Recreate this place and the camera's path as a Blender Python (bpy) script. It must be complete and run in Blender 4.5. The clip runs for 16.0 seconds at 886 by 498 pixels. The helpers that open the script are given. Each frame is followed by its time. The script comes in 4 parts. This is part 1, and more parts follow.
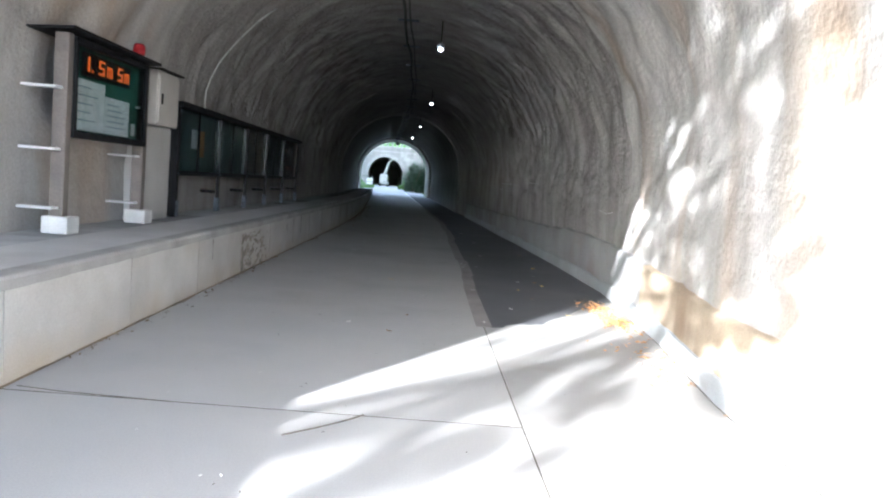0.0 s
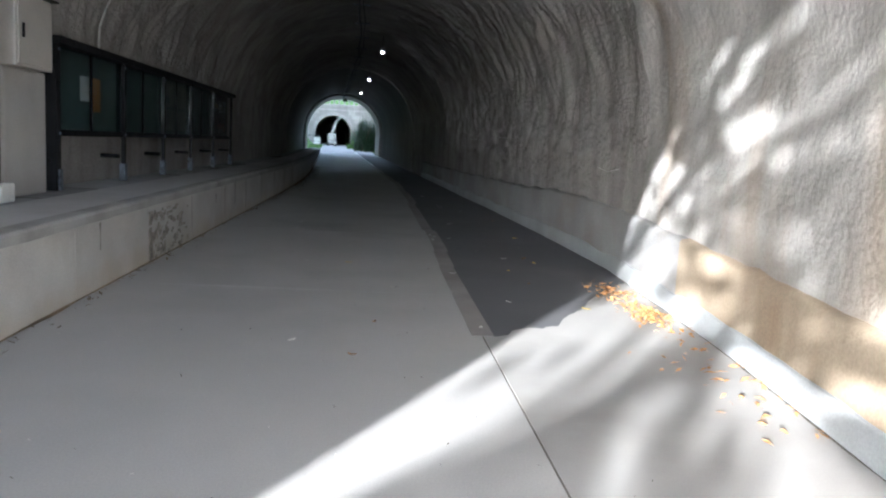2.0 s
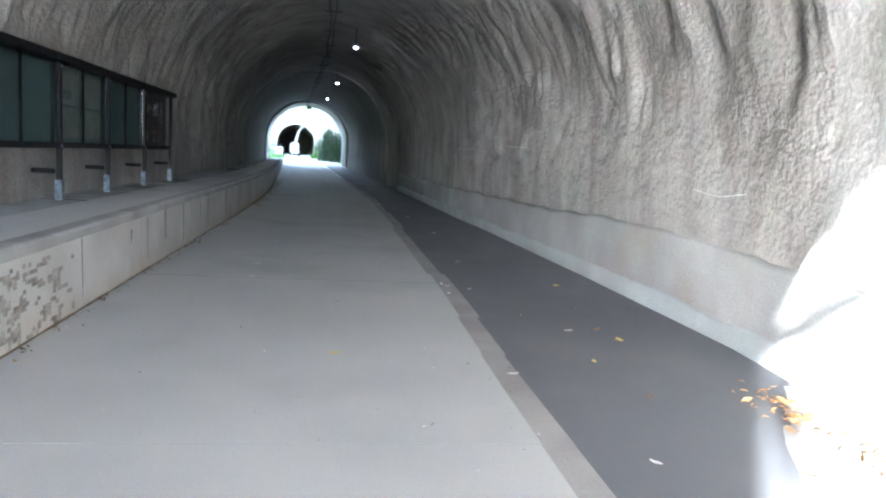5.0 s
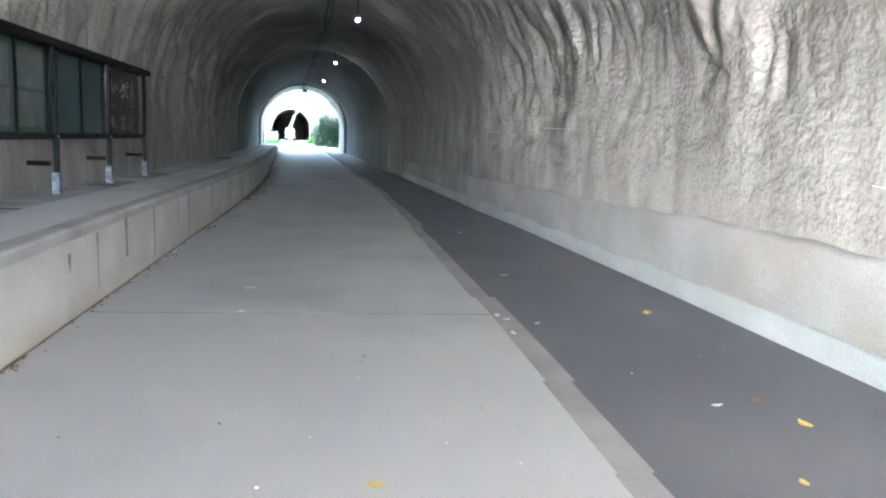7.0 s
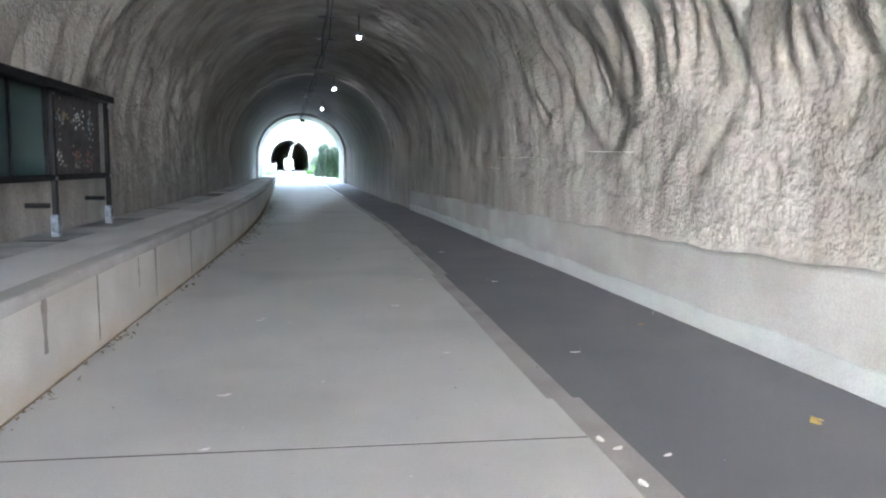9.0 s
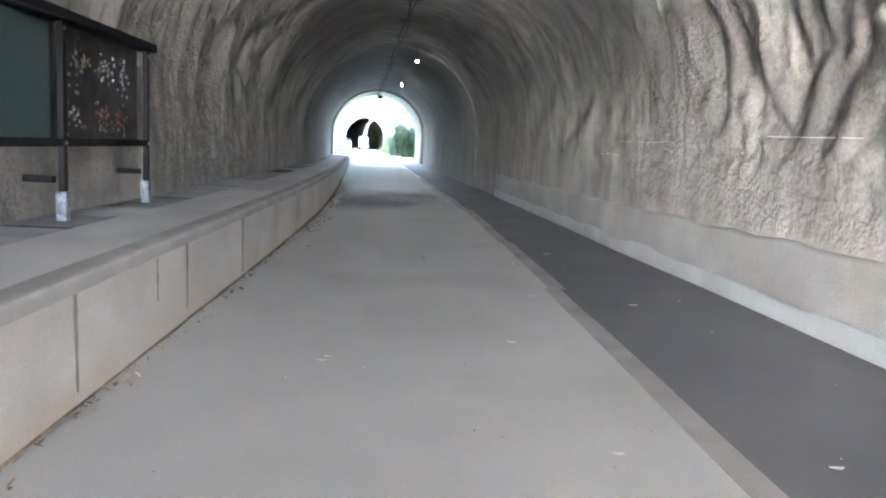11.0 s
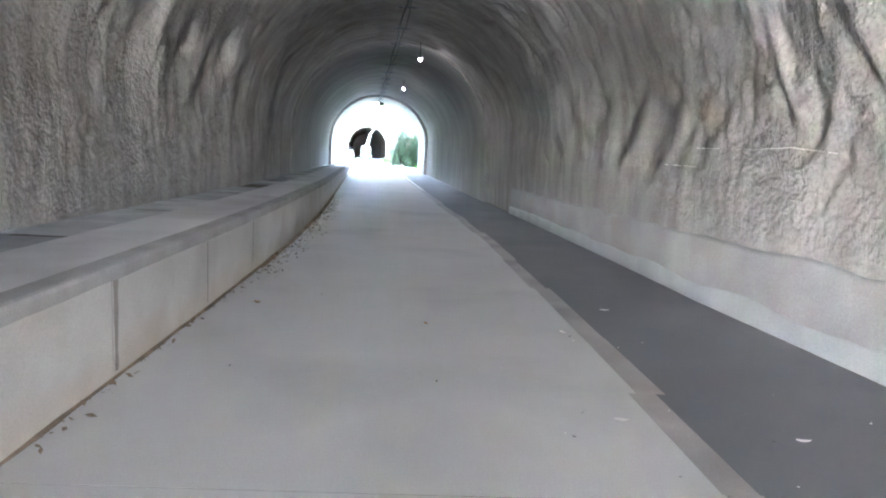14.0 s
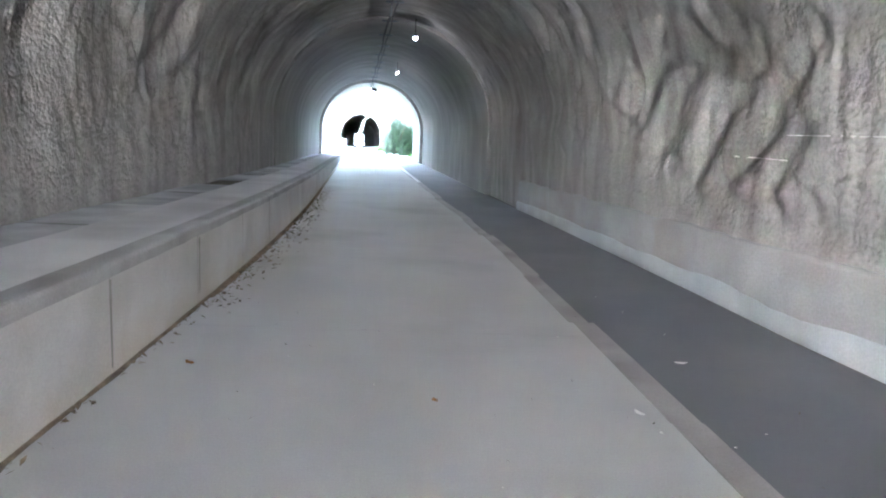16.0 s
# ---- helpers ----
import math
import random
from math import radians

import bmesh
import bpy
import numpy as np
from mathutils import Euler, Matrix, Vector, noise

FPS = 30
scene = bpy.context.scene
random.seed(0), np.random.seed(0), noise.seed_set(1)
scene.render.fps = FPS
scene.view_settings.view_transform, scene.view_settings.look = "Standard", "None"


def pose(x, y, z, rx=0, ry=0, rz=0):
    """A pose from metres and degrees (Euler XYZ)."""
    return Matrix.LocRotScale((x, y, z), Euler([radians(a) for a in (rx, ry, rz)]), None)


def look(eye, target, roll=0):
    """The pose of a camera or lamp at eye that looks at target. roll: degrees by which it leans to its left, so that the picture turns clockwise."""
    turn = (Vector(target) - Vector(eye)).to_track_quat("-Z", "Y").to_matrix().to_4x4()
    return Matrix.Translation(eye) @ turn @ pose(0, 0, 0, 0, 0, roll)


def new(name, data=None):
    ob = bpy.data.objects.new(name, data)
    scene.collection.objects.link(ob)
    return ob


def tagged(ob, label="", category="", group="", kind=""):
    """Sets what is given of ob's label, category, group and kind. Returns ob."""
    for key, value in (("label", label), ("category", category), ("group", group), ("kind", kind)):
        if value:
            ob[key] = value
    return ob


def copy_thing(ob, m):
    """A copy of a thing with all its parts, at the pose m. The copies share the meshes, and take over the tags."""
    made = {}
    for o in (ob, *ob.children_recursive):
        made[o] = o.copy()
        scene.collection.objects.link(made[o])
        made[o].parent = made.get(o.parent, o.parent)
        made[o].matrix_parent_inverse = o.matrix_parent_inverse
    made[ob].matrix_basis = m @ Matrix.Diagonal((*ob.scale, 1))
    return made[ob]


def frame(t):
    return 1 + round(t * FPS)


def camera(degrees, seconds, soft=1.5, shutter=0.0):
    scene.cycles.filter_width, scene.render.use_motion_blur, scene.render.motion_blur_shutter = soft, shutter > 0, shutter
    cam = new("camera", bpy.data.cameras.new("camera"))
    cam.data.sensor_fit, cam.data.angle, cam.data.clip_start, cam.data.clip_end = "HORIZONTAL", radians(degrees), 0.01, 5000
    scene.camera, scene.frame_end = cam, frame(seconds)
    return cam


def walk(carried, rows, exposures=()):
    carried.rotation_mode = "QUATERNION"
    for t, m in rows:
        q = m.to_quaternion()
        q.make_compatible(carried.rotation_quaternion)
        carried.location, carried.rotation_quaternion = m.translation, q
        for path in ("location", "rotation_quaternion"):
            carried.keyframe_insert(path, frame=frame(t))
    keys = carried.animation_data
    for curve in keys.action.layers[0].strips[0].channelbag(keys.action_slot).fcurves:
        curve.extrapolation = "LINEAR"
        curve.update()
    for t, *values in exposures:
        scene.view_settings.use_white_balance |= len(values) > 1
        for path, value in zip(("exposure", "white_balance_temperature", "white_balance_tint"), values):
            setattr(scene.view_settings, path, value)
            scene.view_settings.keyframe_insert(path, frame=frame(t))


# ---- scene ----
cam = camera(62.1, 16.0, soft=2.2)
METRES, EYE, TILT, LEAN, TURN = 18.3, 1.5, -2.94, 0.0, -1.7
ROWS = [
    (0.0, 0.0, 0.0, 0.0, 0.17, -2.02, -4.83),
    (0.5, -0.0052, 0.029, -0.0003, -0.6, -4.67, -5.18),
    (1.0, -0.0096, 0.0604, 0.0009, -2.31, -5.07, -4.37),
    (1.5, -0.0099, 0.0937, 0.0018, -6.07, -5.18, -3.68),
    (2.0, -0.0125, 0.1271, 0.004, -3.69, -5.0, -3.28),
    (2.5, -0.0151, 0.1583, 0.0062, -7.24, -4.55, -4.44),
    (3.0, -0.0185, 0.1923, 0.0091, -4.21, -0.45, -3.91),
    (3.5, -0.022, 0.2231, 0.01, -5.94, -5.3, -3.74),
    (6.0, -0.0423, 0.385, 0.0174, -6.3, -3.51, -2.63),
    (6.5, -0.0459, 0.4158, 0.019, -6.04, -3.98, -2.33),
    (7.0, -0.0471, 0.4441, 0.0214, -6.78, -5.44, -2.06),
    (7.5, -0.0497, 0.4755, 0.0232, -5.45, -4.36, -1.97),
    (8.0, -0.0484, 0.5031, 0.0254, -6.47, -5.18, -0.41),
    (8.5, -0.0498, 0.5355, 0.0272, -6.31, -5.54, -1.05),
    (9.0, -0.0537, 0.5655, 0.0299, -6.81, -3.43, -0.4),
    (9.5, -0.0586, 0.5988, 0.0307, -4.88, -4.29, -1.71),
    (12.0, -0.0719, 0.7574, 0.0369, -0.88, -4.95, -2.86),
    (12.5, -0.0725, 0.7878, 0.0389, -6.63, -4.1, -0.93),
    (13.0, -0.0699, 0.8155, 0.0406, -0.72, -4.88, -2.09),
    (13.5, -0.0692, 0.8445, 0.0423, -1.52, -4.97, -1.44),
    (14.0, -0.0693, 0.8746, 0.043, -1.01, -4.2, -2.92),
    (14.5, -0.071, 0.9054, 0.0438, 0.6, -4.1, -4.12),
    (15.0, -0.0711, 0.9335, 0.0465, 0.29, -4.87, -3.51),
    (15.5, -0.0732, 0.9666, 0.0478, 1.4, -5.27, -4.15),
    (16.0, -0.0745, 0.9925, 0.051, -1.45, -5.13, -2.53),
]
walk(cam, [(t, pose(0, 0, EYE, TILT, LEAN, TURN) @ pose(METRES * x, METRES * y, METRES * z, 90 + pitch, roll, yaw)) for t, x, y, z, yaw, pitch, roll in ROWS], exposures=[(0.0, 3.95, 5350, 10), (1.5, 3.3, 5450, 10), (3.5, 4.5, 5150, 9), (6.0, 5.65, 5300, 9), (7.5, 6.05, 5350, 10), (9.5, 6.4, 5550, 13), (12.0, 6.85, 5600, 15), (16.0, 7.35, 5450, 16)])

# ---- world, sun, exposure ----
SUN_EL, SUN_HEAD = radians(11.0), (0.5, 0.866)
world = bpy.data.worlds.new("world")
scene.world = world
world.use_nodes = True
wn = world.node_tree.nodes
sky = wn.new("ShaderNodeTexSky")
sky.sky_type, sky.sun_disc = "NISHITA", False
sky.sun_elevation = SUN_EL
sky.air_density, sky.dust_density, sky.ozone_density = 0.7, 1.0, 0.6
sky.sun_rotation = math.atan2(-SUN_HEAD[0], -SUN_HEAD[1])
haze = wn.new("ShaderNodeHueSaturation")
haze.inputs["Saturation"].default_value = 0.5
world.node_tree.links.new(sky.outputs[0], haze.inputs["Color"])
world.node_tree.links.new(haze.outputs[0], wn["Background"].inputs[0])
wn["Background"].inputs[1].default_value = 0.15
sun = new("sun", bpy.data.lights.new("sun", "SUN"))
sun.data.energy, sun.data.angle, sun.data.color = 3.0, radians(0.6), (1.0, 0.92, 0.80)
sun.matrix_world = look((-SUN_HEAD[0] * 50, -SUN_HEAD[1] * 50, 50 * math.tan(SUN_EL)), (0, 0, 0))


# ---- helpers ----
def off(y):
    """Sideways bend of the line of the tunnel."""
    if y < 21:
        return 0.0
    return -0.002 * (y - 21) ** 2 if y < 36 else -0.45 - 0.06 * (y - 36)


def rise(y):
    return 0.0 if y < 38 else min(0.3, 0.0075 * (y - 38))


def P(x, y, z):
    return (x + off(y), y, z + rise(y))


def mesh_of(name, bm, mat, smooth=False):
    me = bpy.data.meshes.new(name)
    bmesh.ops.recalc_face_normals(bm, faces=bm.faces[:])
    if smooth:
        for f in bm.faces:
            f.smooth = True
    bm.to_mesh(me)
    bm.free()
    if mat:
        me.materials.append(mat)
    return me


def thing(name, label, category, loc=(0, 0, 0), rz=0, group="", kind=""):
    ob = new(name)
    ob.matrix_basis = pose(*loc, 0, 0, rz)
    return tagged(ob, label, category, group, kind)


def part(name, bm, mat, parent=None, label="", smooth=False):
    ob = new(name, mesh_of(name, bm, mat, smooth))
    ob.parent = parent
    if label:
        ob["label"] = label
    return ob


def solo(name, bm, mat, label, category="", kind="", group="", smooth=False):
    return tagged(new(name, mesh_of(name, bm, mat, smooth)), label, category, group, kind)


def box(bm, x0, x1, y0, y1, z0, z1, bevel=0.0):
    r = bmesh.ops.create_cube(bm, size=1.0)["verts"]
    for v in r:
        v.co = Vector((x0 + (v.co.x + 0.5) * (x1 - x0), y0 + (v.co.y + 0.5) * (y1 - y0), z0 + (v.co.z + 0.5) * (z1 - z0)))
    if bevel:
        es = list({e for v in r for e in v.link_edges})
        bmesh.ops.bevel(bm, geom=es, offset=bevel, segments=2, affect="EDGES", profile=0.5)
    return bm


def B(*a, bevel=0.0):
    return box(bmesh.new(), *a, bevel=bevel)


def rod(bm, a, b, r, n=10, r2=None):
    a, b = Vector(a), Vector(b)
    d = b - a
    m = Matrix.Translation((a + b) / 2) @ d.to_track_quat("Z", "Y").to_matrix().to_4x4()
    bmesh.ops.create_cone(bm, cap_ends=True, segments=n, radius1=r, radius2=r if r2 is None else r2, depth=d.length, matrix=m)
    return bm


def tube(bm, pts, r, n=8):
    for a, b in zip(pts, pts[1:]):
        rod(bm, a, b, r, n)
    return bm


def sweep(profile, ys, bm=None):
    """A strip: profile(y) gives points (x, z) in the tunnel's section; joined along ys."""
    bm = bm or bmesh.new()
    prev = None
    for y in ys:
        row = [bm.verts.new(P(x, y, z)) for x, z in profile(y)]
        if prev:
            for i in range(len(row) - 1):
                bm.faces.new((prev[i], prev[i + 1], row[i + 1], row[i]))
        prev = row
    return bm


def steps(a, b, d):
    n = max(1, round((b - a) / d))
    return [a + (b - a) * i / n for i in range(n + 1)]


# ---- materials ----
def mat(name, base, rough=0.8, spread=0.25, scale=3.0, fine=60.0, bump=0.3, dist=0.01, tint=None, tint_scale=0.7, tint_amount=0.5,
        stretch=(1, 1, 1), metal=0.0, bump_scale=None, pits=0.0, spec=0.5, pertone=0.0, foot=None):
    m = bpy.data.materials.new(name)
    m.use_nodes = True
    N, L = m.node_tree.nodes, m.node_tree.links.new
    b = N["Principled BSDF"]
    mp = N.new("ShaderNodeMapping")
    mp.inputs["Scale"].default_value = stretch
    geo = N.new("ShaderNodeNewGeometry")
    L(geo.outputs["Position"], mp.inputs["Vector"])

    def tex(s, det=5.0, v=mp.outputs[0]):
        t = N.new("ShaderNodeTexNoise")
        t.inputs["Scale"].default_value, t.inputs["Detail"].default_value = s, det
        L(v, t.inputs["Vector"])
        return t.outputs["Fac"]

    def ramp(src, lo, hi, a=0.0, c=1.0):
        r = N.new("ShaderNodeMapRange")
        for i, v in enumerate((lo, hi, a, c)):
            r.inputs[i + 1].default_value = v
        L(src, r.inputs[0])
        return r.outputs[0]

    def mixc(f, a, c, kind="MIX"):
        x = N.new("ShaderNodeMix")
        x.data_type, x.blend_type = "RGBA", kind
        for i, v in ((0, f), (6, a), (7, c)):
            if isinstance(v, (float, int)):
                x.inputs[i].default_value = v
            elif isinstance(v, tuple):
                x.inputs[i].default_value = (*v, 1.0)
            else:
                L(v, x.inputs[i])
        return x.outputs[2]

    dark = tuple(c * (1 - spread) for c in base)
    light = tuple(min(1, c * (1 + spread)) for c in base)
    c = mixc(ramp(tex(scale), 0.3, 0.7), dark, light)
    if tint:
        c = mixc(ramp(tex(tint_scale, 7), 0.48, 0.68, 0, tint_amount), c, tint)
    if foot:
        # ochre tide mark with a ragged top, left by standing water
        sep = N.new("ShaderNodeSeparateXYZ")
        L(geo.outputs["Position"], sep.inputs[0])
        rag = N.new("ShaderNodeMath")
        rag.operation = "MULTIPLY_ADD"
        L(tex(1.7, 4, geo.outputs["Position"]), rag.inputs[0])
        rag.inputs[1].default_value = -0.55
        L(sep.outputs[2], rag.inputs[2])
        c = mixc(ramp(rag.outputs[0], -0.32, -0.02, 0.6, 0.0), c, foot)
    g = tex(fine, 3, geo.outputs["Position"])
    gray = ramp(g, 0.3, 0.7, 1 - spread * 0.6, 1 + spread * 0.6)
    comb = N.new("ShaderNodeCombineColor")
    for i in range(3):
        L(gray, comb.inputs[i])
    c = mixc(1.0, c, comb.outputs[0], "MULTIPLY")
    if pertone:
        oi = N.new("ShaderNodeObjectInfo")
        rnd = ramp(oi.outputs["Random"], 0, 1, 1 - pertone, 1 + pertone)
        c2 = N.new("ShaderNodeCombineColor")
        for i in range(3):
            L(rnd, c2.inputs[i])
        c = mixc(1.0, c, c2.outputs[0], "MULTIPLY")
    L(c, b.inputs["Base Color"])
    L(ramp(tex(scale * 2), 0.3, 0.7, rough - 0.1, min(1, rough + 0.1)), b.inputs["Roughness"])
    b.inputs["Metallic"].default_value = metal
    b.inputs["Specular IOR Level"].default_value = spec
    if bump:
        bp = N.new("ShaderNodeBump")
        bp.inputs["Strength"].default_value, bp.inputs["Distance"].default_value = bump, dist
        h = tex(bump_scale or fine, 6, geo.outputs["Position"])
        if pits:
            vo = N.new("ShaderNodeTexVoronoi")
            vo.inputs["Scale"].default_value = pits
            L(geo.outputs["Position"], vo.inputs["Vector"])
            ad = N.new("ShaderNodeMath")
            ad.operation = "SUBTRACT"
            where = N.new("ShaderNodeMath")
            where.operation = "MULTIPLY"
            L(vo.outputs["Distance"], where.inputs[0])
            L(ramp(tex(0.7, 3, geo.outputs["Position"]), 0.43, 0.66, 0.03, 0.5), where.inputs[1])
            L(h, ad.inputs[0])
            L(where.outputs[0], ad.inputs[1])
            h = ad.outputs[0]
        L(h, bp.inputs["Height"])
        L(bp.outputs[0], b.inputs["Normal"])
    return m


def glow(name, color, strength):
    m = bpy.data.materials.new(name)
    m.use_nodes = True
    b = m.node_tree.nodes["Principled BSDF"]
    b.inputs["Base Color"].default_value = (*color, 1)
    b.inputs["Emission Color"].default_value = (*color, 1)
    b.inputs["Emission Strength"].default_value = strength
    return m


def glass(name, color, rough=0.05):
    m = bpy.data.materials.new(name)
    m.use_nodes = True
    b = m.node_tree.nodes["Principled BSDF"]
    b.inputs["Base Color"].default_value = (*color, 1)
    b.inputs["Transmission Weight"].default_value = 1.0
    b.inputs["Roughness"].default_value = rough
    b.inputs["IOR"].default_value = 1.45
    return m


M_SHOT = mat("shotcrete", (0.335, 0.315, 0.292), 0.92, 0.2, 1.3, 28, 0.9, 0.032, tint=(0.20, 0.185, 0.17), tint_scale=0.8, tint_amount=0.6, stretch=(1, 2.2, 0.45), bump_scale=14, pits=27, spec=0.12)
M_ENTRY = mat("entry_render", (0.40, 0.385, 0.36), 0.92, 0.15, 1.6, 40, 0.8, 0.02, tint=(0.36, 0.24, 0.13), tint_scale=0.45, tint_amount=0.6, stretch=(1, 1.6, 0.35), bump_scale=16, spec=0.15)
M_LINING = mat("smooth_lining", (0.33, 0.31, 0.285), 0.9, 0.15, 0.8, 30, 0.4, 0.02, tint=(0.23, 0.215, 0.20), stretch=(1, 1.5, 0.5), bump_scale=4, spec=0.08)
M_RING = mat("portal_ring_concrete", (0.46, 0.42, 0.37), 0.8, 0.12, 1.0, 30, 0.3, 0.02, spec=0.3)
M_FLOOR = mat("path_concrete", (0.445, 0.435, 0.415), 0.75, 0.11, 0.45, 90, 0.25, 0.004, tint=(0.32, 0.31, 0.295), tint_scale=0.45, tint_amount=0.65, bump_scale=50)
M_ASPH = mat("asphalt", (0.118, 0.12, 0.126), 0.8, 0.12, 0.6, 220, 0.5, 0.004, tint=(0.16, 0.155, 0.15), tint_scale=0.5, tint_amount=0.5, bump_scale=160)
# dusty entry paving; also the pale overlay that paints sunlit asphalt
M_DUST_SUN = mat("dusty_sunlit_paving", (0.37, 0.36, 0.34), 0.85, 0.12, 0.7, 140, 0.4, 0.005, tint=(0.27, 0.255, 0.23), tint_scale=0.9, tint_amount=0.6, bump_scale=90)
M_EDGE = mat("edging", (0.31, 0.29, 0.27), 0.8, 0.15, 2.0, 90, 0.3, 0.005, tint=(0.2, 0.18, 0.165), tint_scale=1.1, tint_amount=0.7)
M_KERB = mat("kerb_concrete", (0.49, 0.475, 0.445), 0.8, 0.12, 1.5, 70, 0.3, 0.006, tint=(0.33, 0.30, 0.255), tint_scale=1.1, tint_amount=0.5, bump_scale=40, foot=(0.40, 0.32, 0.21))
M_CAP = mat("kerb_cap_concrete", (0.35, 0.34, 0.325), 0.85, 0.14, 2.2, 70, 0.35, 0.006, tint=(0.24, 0.23, 0.215), tint_scale=1.6, tint_amount=0.7, bump_scale=40)
M_COVER = mat("drain_cover_concrete", (0.40, 0.405, 0.41), 0.8, 0.15, 2.5, 70, 0.3, 0.005, tint=(0.25, 0.25, 0.255), tint_scale=1.8, tint_amount=0.7, pertone=0.3)
M_STAIN = mat("damp_stain", (0.24, 0.22, 0.195), 0.85, 0.25, 5.0, 60, 0.3, 0.006)
M_PATCH = mat("broken_render", (0.30, 0.275, 0.235), 0.9, 0.35, 14.0, 60, 0.8, 0.015, tint=(0.12, 0.105, 0.09), tint_scale=9, tint_amount=0.9)
M_DECK = mat("platform_deck", (0.58, 0.575, 0.565), 0.8, 0.12, 0.8, 70, 0.3, 0.005, tint=(0.3, 0.29, 0.28), tint_scale=0.7)
M_PLINTH = mat("plinth_concrete", (0.31, 0.305, 0.295), 0.85, 0.18, 1.1, 50, 0.5, 0.012, tint=(0.27, 0.22, 0.17), tint_scale=1.0, bump_scale=18)
M_TAN = mat("tan_stained_plinth", (0.39, 0.315, 0.225), 0.85, 0.2, 1.6, 50, 0.5, 0.012, tint=(0.25, 0.17, 0.10), tint_scale=1.2, tint_amount=0.6, stretch=(1, 1.5, 0.5), bump_scale=18)
M_SKIRT = mat("pale_skirting", (0.37, 0.385, 0.385), 0.8, 0.15, 1.3, 60, 0.3, 0.006, tint=(0.33, 0.32, 0.3), tint_scale=1.2)
M_DIRT = mat("dirt_line", (0.10, 0.085, 0.065), 0.95, 0.4, 8.0, 80, 0.8, 0.01)
M_LIFT = mat("lift_paint", (0.42, 0.41, 0.38), 0.5, 0.15, 2.0, 30, 0.05, 0.002, tint=(0.28, 0.27, 0.24), tint_scale=1.5)
M_RAIL = mat("grey_rail_paint", (0.06, 0.075, 0.065), 0.5, 0.2, 6.0, 80, 0.1, 0.002)
M_SILT = mat("brown_silt", (0.20, 0.15, 0.095), 0.95, 0.4, 5.0, 60, 0.8, 0.01, tint=(0.07, 0.055, 0.04), tint_scale=2.0, tint_amount=0.8)
M_STEEL = mat("dark_painted_steel", (0.011, 0.011, 0.012), 0.65, 0.25, 6.0, 80, 0.1, 0.002, spec=0.12)
M_BROWN = mat("weathered_steel_post", (0.18, 0.155, 0.135), 0.6, 0.2, 5.0, 60, 0.2, 0.003, metal=0.2)
M_GALV = mat("galvanised_steel", (0.15, 0.17, 0.20), 0.6, 0.6, 18.0, 90, 0.15, 0.002, metal=0.3)
M_BLOCK = mat("white_block", (0.68, 0.67, 0.64), 0.85, 0.1, 4.0, 60, 0.3, 0.005)
M_GREEN = mat("green_felt", (0.012, 0.105, 0.075), 0.9, 0.15, 6.0, 90, 0.1, 0.002)
M_TEAL = mat("faded_teal_board", (0.045, 0.085, 0.085), 0.6, 0.2, 2.0, 60, 0.05, 0.002)
M_BLACKB = mat("black_board", (0.022, 0.02, 0.02), 0.6, 0.3, 5.0, 60, 0.1, 0.002, tint=(0.05, 0.04, 0.036), tint_scale=5.0, tint_amount=0.6)
M_PAPER = mat("paper", (0.74, 0.78, 0.78), 0.8, 0.1, 5.0, 60, 0.05, 0.002, tint=(0.4, 0.5, 0.52), tint_scale=6.0)
M_ORANGE = mat("orange_paper", (0.45, 0.20, 0.04), 0.8, 0.15, 5.0, 60, 0.05, 0.002)
M_INK = mat("blue_grey_print", (0.28, 0.36, 0.42), 0.8, 0.1, 5.0, 60, 0.0)
M_CREAM = mat("cream_cabinet_paint", (0.50, 0.475, 0.43), 0.5, 0.1, 3.0, 60, 0.05, 0.002)
M_WHITE = mat("white_paint", (0.75, 0.75, 0.73), 0.5, 0.08, 3.0, 60, 0.05, 0.002)
M_RED = glow("red_beacon_glass", (0.30, 0.01, 0.012), 0.004)
M_LED = glow("orange_led", (1.0, 0.16, 0.015), 0.035)
M_LAMP = glow("lamp_glass", (1.0, 0.95, 0.86), 4.5)
M_GLASS = glass("board_glass", (0.9, 0.95, 0.94))
M_CABLE = mat("black_cable", (0.03, 0.03, 0.03), 0.6, 0.2, 6, 60, 0.0)
M_CORD = mat("pale_conduit", (0.55, 0.55, 0.53), 0.6, 0.1, 6, 60, 0.0)
M_LEAF = mat("dry_leaf", (0.36, 0.19, 0.07), 0.8, 0.5, 30, 90, 0.1, 0.002, pertone=0.4)
M_MAP = mat("faded_map", (0.22, 0.225, 0.19), 0.8, 0.25, 4, 60, 0.0, tint=(0.10, 0.12, 0.11), tint_scale=5, tint_amount=0.6)
M_RUST = mat("rust_red_print", (0.30, 0.085, 0.04), 0.7, 0.3, 20, 60, 0.0)
M_PALE = mat("bleached_leaf", (0.68, 0.66, 0.62), 0.8, 0.15, 30, 90, 0.1, 0.002)
M_YELLOW = mat("yellow_leaf", (0.55, 0.40, 0.10), 0.8, 0.2, 30, 90, 0.1, 0.002)
M_GRASS = mat("grass_bank", (0.10, 0.19, 0.045), 0.9, 0.4, 2.5, 40, 0.8, 0.05)
M_BLADE = mat("grass_blade", (0.13, 0.24, 0.05), 0.7, 0.3, 6, 40, 0.0)
M_FOL = mat("strap_leaf", (0.07, 0.10, 0.06), 0.5, 0.4, 4, 30, 0.0)
M_FOL2 = mat("tree_leaf", (0.09, 0.12, 0.03), 0.6, 0.4, 4, 30, 0.0)
M_BARK = mat("bark", (0.16, 0.12, 0.09), 0.9, 0.3, 6, 40, 0.6, 0.02)
